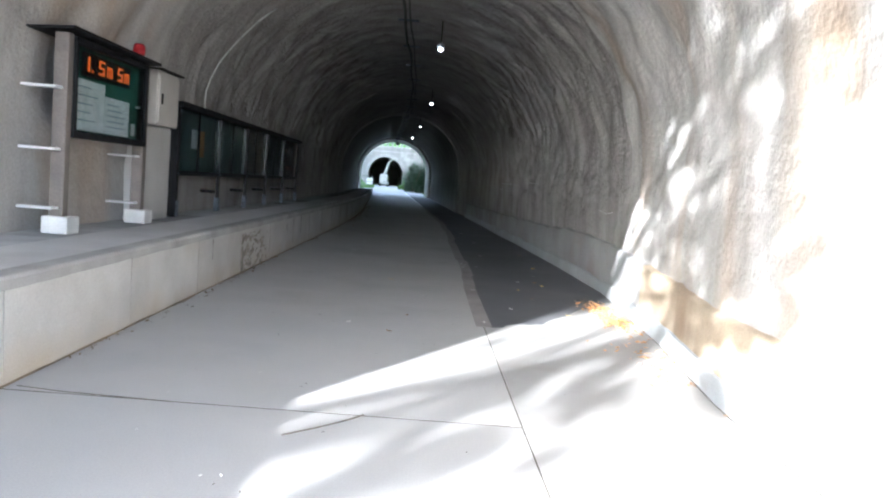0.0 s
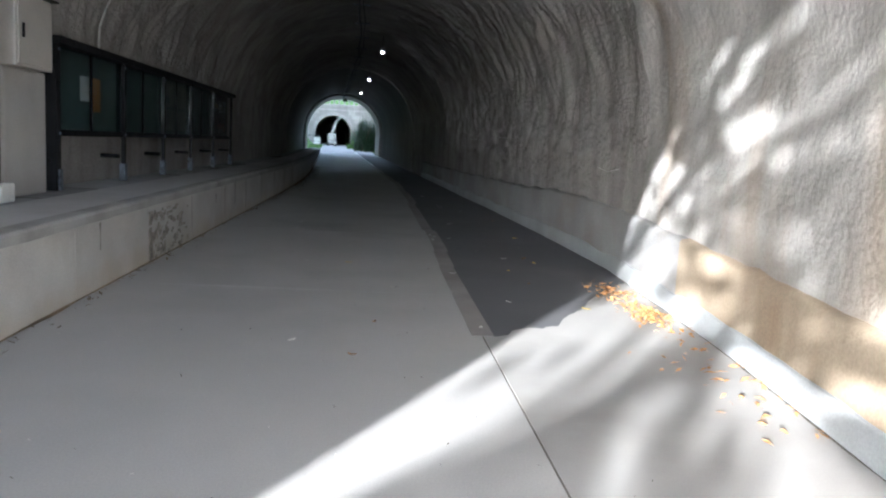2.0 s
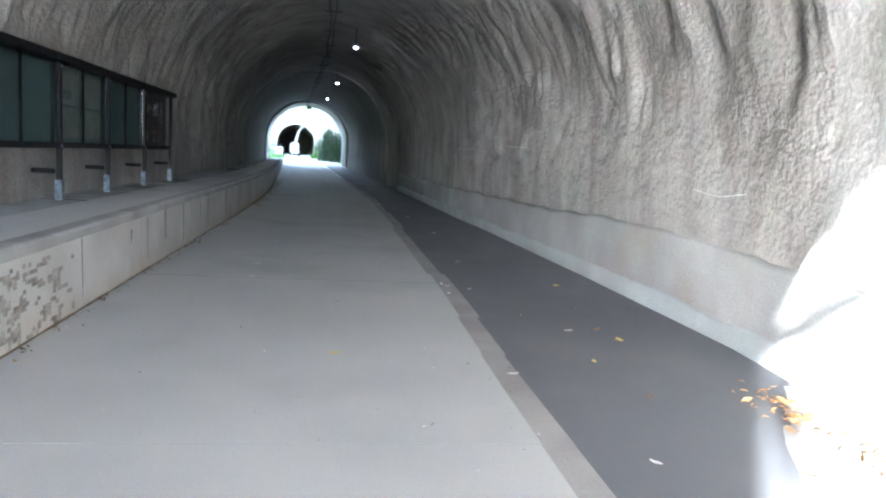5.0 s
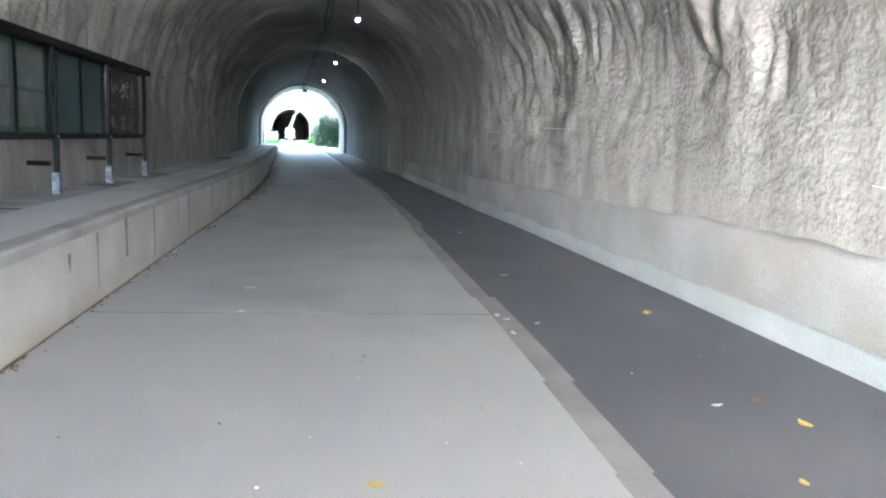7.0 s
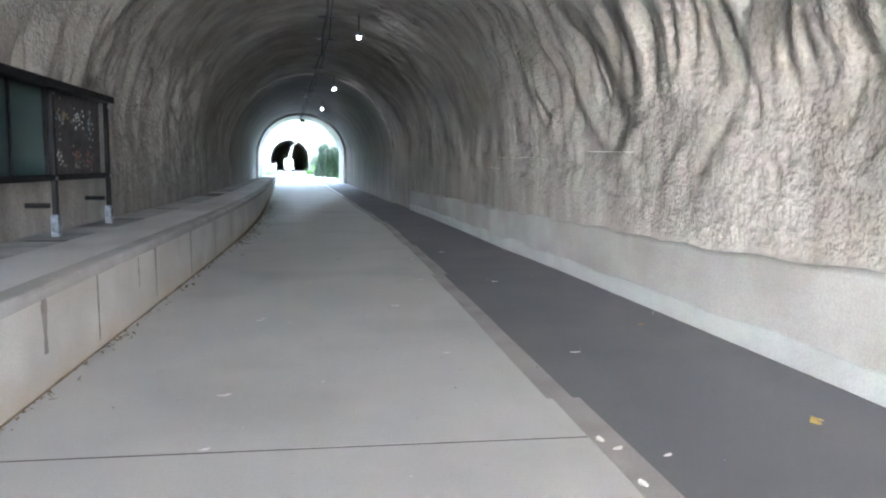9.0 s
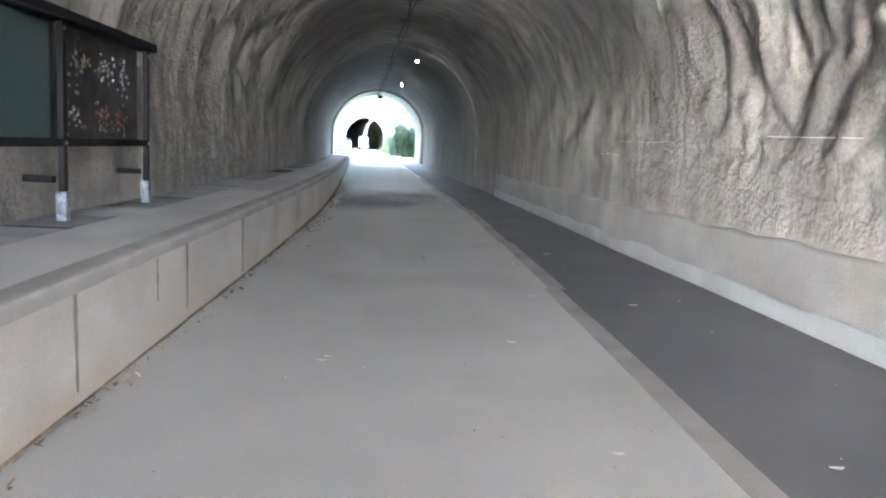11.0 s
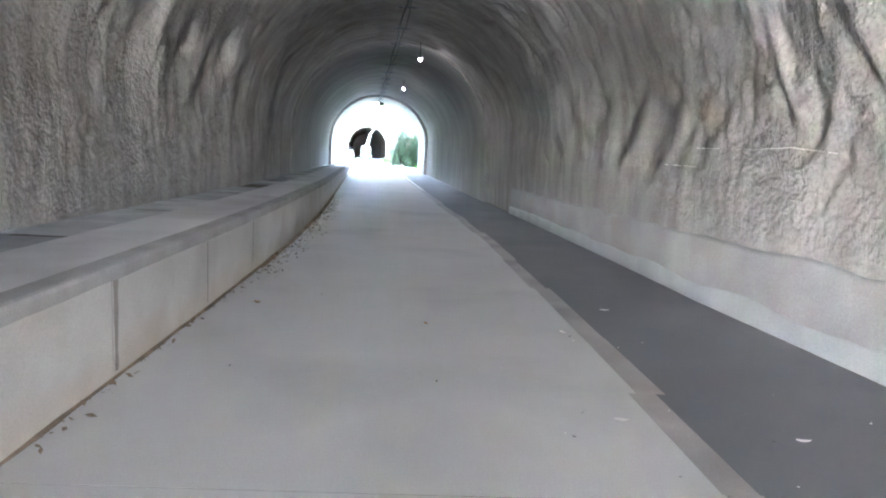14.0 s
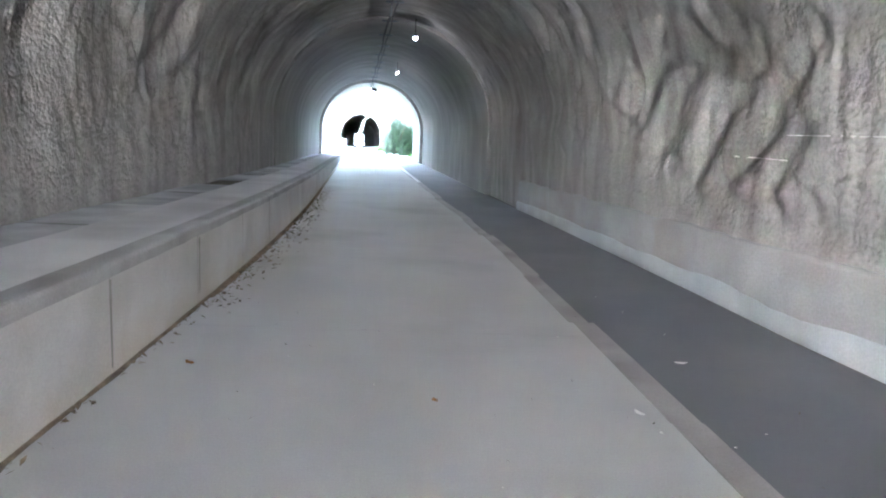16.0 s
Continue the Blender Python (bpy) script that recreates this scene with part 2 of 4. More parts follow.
M_STONE = mat("pale_stone", (0.31, 0.30, 0.285), 0.85, 0.18, 1.0, 20, 0.3, 0.02, tint=(0.22, 0.21, 0.2), tint_scale=0.5, tint_amount=0.5, stretch=(1, 1, 0.4), pertone=0.15)
M_MORTAR = mat("mortar", (0.42, 0.40, 0.37), 0.9, 0.15, 2, 30, 0.2, 0.01)
M_ROAD = mat("pale_road", (0.28, 0.275, 0.26), 0.85, 0.1, 0.6, 80, 0.2, 0.005)
M_GROUND = mat("dry_ground", (0.22, 0.19, 0.13), 0.95, 0.3, 0.5, 12, 0.6, 0.03)
M_RUBBER = mat("tyre_rubber", (0.03, 0.03, 0.03), 0.8, 0.2, 8, 60, 0.1, 0.003)
M_CHALK = mat("chalk_scratch", (0.60, 0.58, 0.54), 0.9, 0.1, 9, 60, 0.0)

# ---- setting: tunnel ----
MOUTH, PLINTH_END, RINGA, END = -0.3, 36.3, 65.5, 72.0
LEFT, DECK = -4.0, 0.70


def deck(y):
    """Height of the platform, which sinks towards the far mouth."""
    return float(np.interp(y, (32, 55, 72), (0.70, 0.52, 0.36)))


def lerp(y, pts):
    return float(np.interp(y, [p[0] for p in pts], [p[1] for p in pts]))


def right_base(y):
    return lerp(y, ((-0.3, 2.12), (5.4, 2.33), (7.6, 2.6), (11.5, 2.9), (15, 2.85), (21, 2.66), (24, 2.5), (30, 2.45), (40, 2.5), (72, 2.6)))


def plinth_top(y):
    return lerp(y, ((0, 0.62), (7, 0.66), (9, 0.72), (14, 0.84), (18, 0.74), (30, 0.68), (72, 0.66)))


def arch(y, xl, xr, crown, spring, n):
    """Points of the section from right to left over the crown."""
    c, a = (xl + xr) / 2, (xr - xl) / 2
    return [(c + a * math.cos(math.pi * i / n), spring + (crown - spring) * math.sin(math.pi * i / n)) for i in range(n + 1)]


NU, N1, SPRING = 172, 26, 2.0


def foot(y):
    return plinth_top(y) - 0.05 if y < PLINTH_END else -0.02


def relief(y, k, z):
    """Height of the sprayed rock above its mean section: flutes that run up the wall, lumps and grit."""
    u = k * 0.072
    grow = lerp(y, ((0, 0.09), (8, 0.12), (12, 0.17), (16, 0.20), (22, 0.24))) * (0.2 + 0.8 * min(1, max(0, (z - 1.0) / 1.4)))
    if y > 36:
        grow *= max(0.2, 1 - (y - 36) / 4)
    cut = lerp(y, ((8, 0.12), (15, 1.0)))
    calm = 1 - 0.45 * max(0, (z - 4.3) / 0.85)
    wob = noise.noise((u * 0.4, y * 0.45, 5)) * 0.55 + noise.noise((u * 1.4, y * 1.1, 15)) * 0.3
    f1 = abs(noise.noise((u * 0.7 + 7, y * 1.3 + wob, 1.3)))
    f2 = abs(noise.noise((u * 1.1, y * 3.2 + wob * 1.7, 9.1)))
    broken = min(1, max(0, 0.45 + noise.noise((u * 0.9, y * 0.8, 33.0)) * 1.8))
    slit = max(0, 1 - abs(noise.noise((u * 0.9, y * 4.0 + wob * 1.6, 51.0))) / 0.17) * min(1, max(0, 0.25 + noise.noise((u * 1.7, y * 1.6, 61.0)) * 3.5))
    lump = noise.noise((u * 0.6, y * 0.6, 3.7)) + 0.6 * noise.noise((u * 1.5, y * 1.5, 23.7))
    grit = noise.noise((u * 4.2, y * 4.2, 0.5)) * 0.016 + noise.noise((u * 7.5, y * 7.5, 2.5)) * 0.012
    return grow * calm * (0.55 * f1 + cut * 0.55 * f2 * broken - 0.25 - cut * 0.40 * slit + (0.9 - 0.45 * cut) * lump) + grit


def wall_x(y, z):
    """Where the face of the right wall stands at that height."""
    zb, xr = foot(y), right_base(y) + 0.07
    k = max(0, min(N1, (z - zb) / (SPRING - zb) * N1))
    return xr + 0.06 * (1 - k / N1) - relief(y, k, z)


def rough_tunnel(name, y0, y1, dy, mat_, label):
    bm = bmesh.new()
    prev = None
    for y in steps(y0, y1, dy):
        xr, xl, zb = right_base(y) + 0.07, LEFT, foot(y)
        sec = [(xr + 0.06 * (1 - i / N1), zb + (SPRING - zb) * i / N1) for i in range(N1)]
        sec += arch(y, xl, xr, 5.15, SPRING, NU - 2 * N1)
        sec += [(xl, SPRING + (DECK - 0.1 - SPRING) * (i + 1) / N1) for i in range(N1)]
        c = (xl + xr) / 2
        row = []
        for k, (x, z) in enumerate(sec):
            d = Vector((c - x, 0, 1.9 - z))
            if z < 1.9:
                d.z = 0
            d.normalize()
            h = relief(y, k, z)
            row.append(bm.verts.new(P(x + d.x * h, y, z + d.z * h)))
        if prev:
            for i in range(len(row) - 1):
                bm.faces.new((prev[i], prev[i + 1], row[i + 1], row[i]))
        prev = row
    return solo(name, bm, mat_, label, "tunnel wall", "structure", smooth=True)


rough_tunnel("wall_entry", MOUTH, 10.6, 0.07, M_ENTRY, "stained sprayed-concrete tunnel lining by the open mouth")
rough_tunnel("wall_tunnel", 10.6, 41.0, 0.055, M_SHOT, "grey-brown fluted sprayed-concrete tunnel lining")


def lining(name, y0, y1, inset, mat_, label, dy=0.8):
    def prof(y):
        xr, xl = right_base(y) + 0.05 - inset, LEFT + inset
        a = arch(y, xl, xr, 5.15 - inset, 2.0, 48)
        return [(xr, 0.0), (xr, 1.0)] + a + [(xl, 1.0), (xl, 0.0)]
    bm = sweep(prof, steps(y0, y1, dy))
    # end face that steps out to the rougher lining
    y = y0
    inner = prof(y)
    outer = [(-0.7 + (x + 0.7) * 1.25, 2 + (z - 2) * 1.25 if z > 2 else z) for x, z in inner]
    vi = [bm.verts.new(P(x, y, z)) for x, z in inner]
    vo = [bm.verts.new(P(x, y, z)) for x, z in outer]
    for i in range(len(vi) - 1):
        bm.faces.new((vi[i], vi[i + 1], vo[i + 1], vo[i]))
    return solo(name, bm, mat_, label, "tunnel wall", "structure", smooth=True)


lining("wall_lining", 40.9, RINGA, 0.05, M_LINING, "smooth grey cast-concrete tunnel lining with a stepped edge")
lining("wall_portal_ring", RINGA - 0.05, END, 0.22, M_RING, "pale concrete ring lining the far tunnel mouth", 0.5)

# plinth, skirting and shelf along the foot of the wall
NEAR = steps(MOUTH, PLINTH_END, 0.25)


def plinth_profile(y):
    r, t = right_base(y), plinth_top(y) + 0.05 * noise.noise((y * 1.1, 0, 0)) + 0.025 * noise.noise((y * 5, 3, 0))
    shelf = lerp(y, ((-1, 0.20), (7, 0.17), (9.5, 0.03), (72, 0.0)))
    w = 0.02 * noise.noise((y * 0.9, 8, 0)) + 0.008 * noise.noise((y * 4, 8, 2))
    return [(r + 0.035, 0.0), (r + 0.035 + w, 0.3), (r + 0.03 + w, t - 0.03), (r + 0.055, t), (r + shelf + 0.1, t + 0.015), (r + shelf + 0.25, t + 0.02)]


CUT = [y for y in NEAR if y <= 9.0]
solo("wall_plinth_entry", sweep(plinth_profile, CUT), M_TAN, "tan water-stained plinth with a shelf at the tunnel mouth", "plinth", "structure", smooth=True)
pb = sweep(plinth_profile, NEAR[len(CUT) - 1:])
pb.faces.new([pb.verts.new(P(x, NEAR[-1], z)) for x, z in plinth_profile(NEAR[-1]) + [(right_base(36) + 0.3, 0.0)]])
solo("wall_plinth", pb, M_PLINTH, "smooth rendered plinth along the foot of the tunnel wall", "plinth", "structure", smooth=True)


def skirt_profile(y):
    r = right_base(y)
    h = 0.20 + 0.07 * noise.noise((y * 0.8, 1, 0)) + 0.02 * noise.noise((y * 5, 1, 0))
    return [(r, -0.02), (r + 0.004, h), (r + 0.02, h + 0.012), (r + 0.06, h + 0.014)]


solo("baseboard", sweep(skirt_profile, NEAR), M_SKIRT, "pale bluish concrete skirting strip at the wall's foot", "skirting", "structure", smooth=True)
solo("dirt_seam", sweep(lambda y: [(right_base(y) - 0.012 - 0.012 * noise.noise((y * 3, 0, 4)), 0.004), (right_base(y) + 0.01, 0.009)], NEAR), M_DIRT, "thin dark strip along the wall's foot", "dirt", "stuff")

# ---- setting: floor ----
def edge(y):
    """Inner side of the asphalt strip."""
    return lerp(y, ((5, 0.86), (11, 0.88), (14, 0.92), (22, 0.90), (28, 0.92), (80, 0.92)))




def slab(name, x0, x1, y0, y1, z, m, label, cat, parent=None):
    bm = bmesh.new()
    ys = steps(y0, y1, 1.0)
    fx0, fx1 = (x0 if callable(x0) else lambda y: x0), (x1 if callable(x1) else lambda y: x1)
    sweep(lambda y: [(fx0(y), z - 0.1), (fx0(y), z - 0.006), (fx0(y) + 0.006, z), (fx1(y) - 0.006, z), (fx1(y), z - 0.006), (fx1(y), z - 0.1)], ys, bm)
    for y in (y0, y1):
        bm.faces.new([bm.verts.new(P(x, y, zz)) for x, zz in ((fx0(y), z - 0.1), (fx0(y), z), (fx1(y), z), (fx1(y), z - 0.1))])
    if parent:
        return part(name, bm, m, parent)
    return solo(name, bm, m, label, cat, "structure")


floor = thing("floor", "pale grey concrete path slabs with thin joints", "floor", kind="structure")
JOINTS = [-10.0, -5.2, -0.1, 4.58, 9.45, 14.27, 19.1, 24.0, 29.0, 34.0, 39.0, 44.0, 49.0, 54.0, 59.0, 64.0, 69.0, 73.0]


def gap(y):
    """Half the width of a joint; two of them have opened."""
    return 0.011 if y in (4.58, 14.27) else 0.003


for a, b in zip(JOINTS, JOINTS[1:]):
    slab("slab", -2.6, lambda y: edge(y) - 0.12, a + gap(a), b - gap(b), 0.0, M_FLOOR, "", "", floor)
solo("floor_bed", sweep(lambda y: [(-5.2, -0.0015), (3.6, -0.0015)], steps(-10, 73, 1.0)), M_DIRT, "dark soil bed showing in the joints", "bed", "structure")
slab("asphalt_strip", lambda y: edge(y) - 0.03 + 0.005 * noise.noise((y * 0.9, 4, 1)), lambda y: right_base(y) + 0.04, 7.9, 73, 0.002, M_ASPH, "dark dusty asphalt strip beside the concrete path", "asphalt")
slab("entry_strip", lambda y: edge(y) - 0.117, lambda y: right_base(y) + 0.04, -10, 7.895, 0.001, M_DUST_SUN, "pale dusty strip of paving beside the path", "paving")
edging = thing("edging", "worn brownish concrete edging strip between path and asphalt", "edging", kind="structure")
rs = random.Random(4)
y = 7.9
while y < 73:
    L_ = rs.uniform(1.2, 2.6)
    w = rs.uniform(-0.03, 0.05)
    slab("edging_piece", lambda y, w=w: edge(y) - 0.19 + 0.8 * w, lambda y, w=w: edge(y) + w, y, min(73, y + L_ - 0.002), 0.003, M_EDGE, "", "", edging)
    y += L_
solo("line_white", sweep(lambda y: [(edge(y) - 0.11, 0.009), (edge(y) - 0.02, 0.009)], steps(46, 84, 1.0)), M_WHITE, "thin white strip along the asphalt's edge near the far mouth", "line", "structure")
# pale sheet over the asphalt: sunlight put into colour, edged along the shadow line
bm = bmesh.new()
pr = None
for i in range(40):
    x = 0.80 + i * 0.055
    yb = lerp(x, ((0.8, 7.9), (1.5, 8.4), (2.1, 9.5), (2.95, 10.8))) + 0.10 * noise.noise((x * 4, 1, 2)) + 0.08 * noise.noise((x * 12, 1, 5))
    row = [bm.verts.new((min(x, right_base(q) - 0.002), q, z)) for q, z in ((7.8, 0.005), ((7.8 + yb) / 2, 0.005), (yb, 0.003))]
    if pr:
        for k in range(2):
            bm.faces.new((pr[k], pr[k + 1], row[k + 1], row[k]))
    pr = row
solo("dust_drift", bm, M_DUST_SUN, "pale overlay on the asphalt, edged along the sunlit patch", "dust", "stuff")
# crack that forks off the first joint
bm = bmesh.new()
tube(bm, [(-0.28, 4.59, 0.001), (-0.33, 4.52, 0.001), (-0.41, 4.42, 0.001), (-0.53, 4.29, 0.001), (-0.71, 4.12, 0.001)], 0.007, 6)
tube(bm, [(-2.5, 4.66, 0.001), (-2.2, 4.61, 0.001), (-1.5, 4.57, 0.001)], 0.005, 6)
solo("floor_crack", bm, M_DIRT, "thin dark forked crack in the concrete path", "crack", "stuff")

# platform with kerb panels
platform = thing("platform", "raised concrete platform with a panelled kerb wall", "platform", kind="structure")
KJ = [-6.0, -2.0, 0.6, 2.6, 4.6, 6.6, 8.55, 10.5, 12.43, 14.35, 16.6, 18.55, 20.55, 22.7, 24.7, 26.7, 28.7, 30.7, 32.7, 34.7, 36.7, 38.7, 40.7, 43, 46, 49, 52, 55, 58, 61, 64, 67, 70, 72]
for a, b in zip(KJ, KJ[1:]):
    bm = sweep(lambda y: [(-2.60, -0.05), (-2.557, -0.05), (-2.557, 0.0), (-2.565, deck(y) - 0.06), (-2.575, deck(y) - 0.02), (-2.62, deck(y)), (-2.62, -0.05)], [a + 0.008, (a + b) / 2, b - 0.008])
    for y in (a + 0.008, b - 0.008):
        bm.faces.new([bm.verts.new(P(x, y, z)) for x, z in ((-2.62, -0.05), (-2.557, -0.05), (-2.565, deck(y) - 0.06), (-2.575, deck(y) - 0.02), (-2.62, deck(y)))])
    part("kerb_panel", bm, M_KERB, platform)
part("kerb_core", sweep(lambda y: [(-2.575, -0.05), (-2.575, deck(y) - 0.05), (-2.7, deck(y) - 0.05)], steps(-6, 72, 1)), M_STAIN, platform)
part("kerb_cap", sweep(lambda y: [(-2.575, deck(y) - 0.085), (-2.545, deck(y) - 0.08 + 0.012 * noise.noise((y * 3, 2, 9))), (-2.543, deck(y) - 0.012), (-2.556, deck(y) + 0.008), (-2.58, deck(y) + 0.014), (-2.715 - 0.01 * noise.noise((y * 1.7, 4, 4)), deck(y) + 0.012), (-2.72, deck(y) - 0.02)], steps(-6, 72, 0.25)), M_CAP, platform)
part("deck", sweep(lambda y: [(-2.71, deck(y) - 0.1), (-2.71, deck(y)), (-3.43, deck(y) - 0.004), (-3.43, deck(y) - 0.12)], steps(-6, 72, 1)), M_DECK, platform)
part("drain_bed", sweep(lambda y: [(-2.6, deck(y) - 0.05), (-5.2, deck(y) - 0.05)], steps(-6, 72, 1)), M_DIRT, platform)
rs = random.Random(8)
y = -6.0
while y < 60:
    L_ = rs.uniform(0.7, 1.6)
    drop = rs.uniform(0.008, 0.022)
    if rs.random() < 0.94:
        bm = sweep(lambda y: [(-3.445, deck(y) - 0.06), (-3.445, deck(y) - drop), (-4.15, deck(y) - drop)], [y, y + L_ - 0.02])
        part("drain_cover", bm, M_COVER, platform)
    y += L_
solo("kerb_dirt", sweep(lambda y: [(-2.56, 0.014 + 0.012 * noise.noise((y * 2, 7, 1))), (-2.552, 0.012), (-2.545 + 0.03 * max(0, noise.noise((y * 1.3, 2, 6))) + (0.06 if y > 25 else 0.02 * max(0, (y - 17) / 8)), 0.004)], steps(-2, 60, 0.2)), M_SILT, "brown silt along the foot of the kerb", "dirt", "stuff")
# damp streaks and joints on the kerb face
streaks = thing("kerb_streaks", "dark damp streaks down the kerb face", "stains", kind="stuff")
for ys, w, z0, z1 in ((14.62, 0.05, 0.12, 0.60), (15.5, 0.11, 0.25, 0.62), (16.62, 0.06, 0.08, 0.64), (17.9, 0.05, 0.3, 0.6), (18.6, 0.08, 0.1, 0.62), (20.6, 0.09, 0.04, 0.62), (22.7, 0.05, 0.05, 0.6), (13.95, 0.07, 0.38, 0.52), (12.43, 0.04, 0.1, 0.6), (9.1, 0.05, 0.35, 0.6), (24.75, 0.05, 0.1, 0.6)):
    bm = bmesh.new()
    n = 9
    pts = []
    for i in range(n + 1):
        z = z0 + (z1 - z0) * i / n
        ww = w * (0.6 + 0.4 * i / n) * (0.85 + 0.6 * noise.noise((ys * 3, z * 14, 0)))
        pts.append((ys - ww / 2, ys + ww / 2, z))
    for (a0, b0, z), (a1, b1, zz) in zip(pts, pts[1:]):
        bm.faces.new([bm.verts.new(P(-2.553 + off(0) - 0.008 * q / DECK, yy, q)) for yy, q in ((a0, z), (b0, z), (b1, zz), (a1, zz))])
    part("streak", bm, M_STAIN, streaks)
bm = bmesh.new()
for i in range(34):
    for j in range(18):
        ya, za = 10.52 + i * 0.05, 0.02 + j * 0.03
        if noise.noise((i * 0.21, j * 0.3, 3)) + 0.5 * noise.noise((i * 0.8, j * 0.9, 8)) > -0.1 - (0.4 if i < 2 else 0) + 0.012 * i:
            box(bm, -2.56, -2.551 - 0.008 * za / DECK - 0.002 * noise.noise((i, j, 1)), ya, ya + 0.051, za, za + 0.031)
solo("kerb_patch", bm, M_PATCH, "rough broken render patch low on the kerb face", "render patch", "stuff")

# ---- outside: ground, hill, portal walls ----
bm = bmesh.new()
g = 3000
bm.faces.new([bm.verts.new(p) for p in ((-g, -g, -0.06), (g, -g, -0.06), (g, g, -0.06), (-g, g, -0.06))])
solo("ground", bm, M_GROUND, "dry earth ground reaching the horizon", "ground", "structure")


def hill(name, y0, y1, h, peak, label):
    bm = bmesh.new()
    xs = steps(-170, 92, 4)
    rows = []
    for y in steps(y0, y1, 3):
        along = math.sin(math.pi * (y - y0) / (y1 - y0)) ** 0.6 if y0 < y < y1 else 0.0
        rows.append([bm.verts.new((x + off(y) - 0.7, y, -0.1 + (h + (peak - h) * along) * max(0, min(1, (90 - x) / 40, (168 + x) / 40)) + (0.5 * noise.noise((x * 0.2, y * 0.2, 0)) if -160 < x < 85 else 0))) for x in xs])
    for r0, r1 in zip(rows, rows[1:]):
        for i in range(len(xs) - 1):
            bm.faces.new((r0[i], r0[i + 1], r1[i + 1], r1[i]))
    return solo(name, bm, M_GRASS, label, "hill", "structure", smooth=True)


# unseen height and spread are added so this hill shades the far cutting
hill("hillside", 0.3, 71.5, 8.2, 42.0, "steep grassy hill that the tunnel passes through, raised to shade the cutting")
hill("hillside_far", 158.0, 215.0, 8.6, 12.0, "grassy hill behind the second tunnel mouth")


def portal_wall(name, y, thick, xl, xr, spring, crown, half, h, m, label, zb=-0.1):
    """A wall with an arched opening through it."""
    bm = bmesh.new()
    c, a = (xl + xr) / 2, (xr - xl) / 2
    n = 36
    inner = [(xr, zb)] + [(c + a * math.cos(math.pi * i / n), spring + (crown - spring) * math.sin(math.pi * i / n)) for i in range(n + 1)] + [(xl, zb)]
    outer = []
    for k, (x, z) in enumerate(inner):
        if k in (0, len(inner) - 1):
            outer.append((c + half if k == 0 else c - half, zb))
        else:
            t = math.pi * (k - 1) / n
            dx, dz = math.cos(t), math.sin(t)
            s = min(half / max(1e-6, abs(dx)), (h - spring) / max(1e-6, dz))
            outer.append((c + dx * s, spring + dz * s))
    loops = {}
    for tag, pts, yy in (("if", inner, y), ("ib", inner, y + thick), ("of", outer, y), ("ob", outer, y + thick)):
        loops[tag] = [bm.verts.new((x, yy, z)) for x, z in pts]
    for i in range(len(inner) - 1):
        for p, q in (("if", "of"), ("ib", "ob"), ("if", "ib"), ("of", "ob")):
            bm.faces.new((loops[p][i], loops[p][i + 1], loops[q][i + 1], loops[q][i]))
    return solo(name, bm, m, label, "portal wall", "structure")


portal_wall("wall_south", MOUTH - 0.5, 0.9, LEFT - 0.02, 2.2, 2.0, 5.12, 22, 8.4, M_STONE, "weathered concrete portal wall round the tunnel mouth")
portal_wall("wall_north", END - 0.4, 0.5, LEFT + off(END) + 0.22, 2.43 + off(END), 2.2, 5.2, 24, 8.4, M_STONE, "concrete portal wall of the tunnel's far mouth")

# second tunnel beyond the cutting
T2Y, T2X = 156.0, -1.15 + off(156.0)
portal_wall("wall_second_portal", T2Y, 0.8, T2X - 3.65, T2X + 3.65, 2.75, 6.4, 26, 8.3, M_STONE, "sunlit pale stone wall of the second tunnel mouth", zb=0.0)
bm = bmesh.new()
prev = None
for y in steps(T2Y + 0.8, 212, 4):
    row = [bm.verts.new((T2X - 0.06 * (y - T2Y) + 3.67 * math.cos(math.pi * i / 24), y, 2.75 + 3.67 * math.sin(math.pi * i / 24))) for i in range(25)]
    row = [bm.verts.new((row[0].co.x, y, 0))] + row + [bm.verts.new((row[-1].co.x, y, 0))]
    if prev:
        for i in range(len(row) - 1):
            bm.faces.new((prev[i], prev[i + 1], row[i + 1], row[i]))
    prev = row
bm.faces.new(prev)
# pale lining stands in for the veiling haze that lifts this dark opening
solo("wall_second_tunnel", bm, M_RING, "inside of the second tunnel, lined pale for the haze over it", "tunnel wall", "structure", smooth=True)
parapet = thing("parapet", "pale stone parapet railing on top of the second portal", "parapet", kind="structure")
part("coping", B(T2X - 26, T2X + 26, T2Y - 0.25, T2Y + 0.9, 8.3, 8.6, bevel=0.04), M_STONE, parapet)
part("string_course", B(T2X - 26, T2X + 26, T2Y - 0.18, T2Y + 0.01, 7.35, 7.6, bevel=0.03), M_STONE, parapet)
part("top_rail", B(T2X - 26, T2X + 26, T2Y, T2Y + 0.3, 9.45, 9.65, bevel=0.03), M_STONE, parapet)
post_me = None
for i in range(53):
    x = T2X - 26 + i
    if post_me is None:
        ob = part("baluster", B(-0.13, 0.13, -0.12, 0.12, 0, 0.86, bevel=0.02), M_STONE, parapet)
        post_me = ob.data
    else:
        ob = new("baluster", post_me)
        ob.parent = parapet
    ob.location = (x, T2Y + 0.15, 8.595)
# arch stones of the second portal
vous = thing("arch_stones", "ring of pale arch stones round the second tunnel mouth", "arch stones", kind="structure")
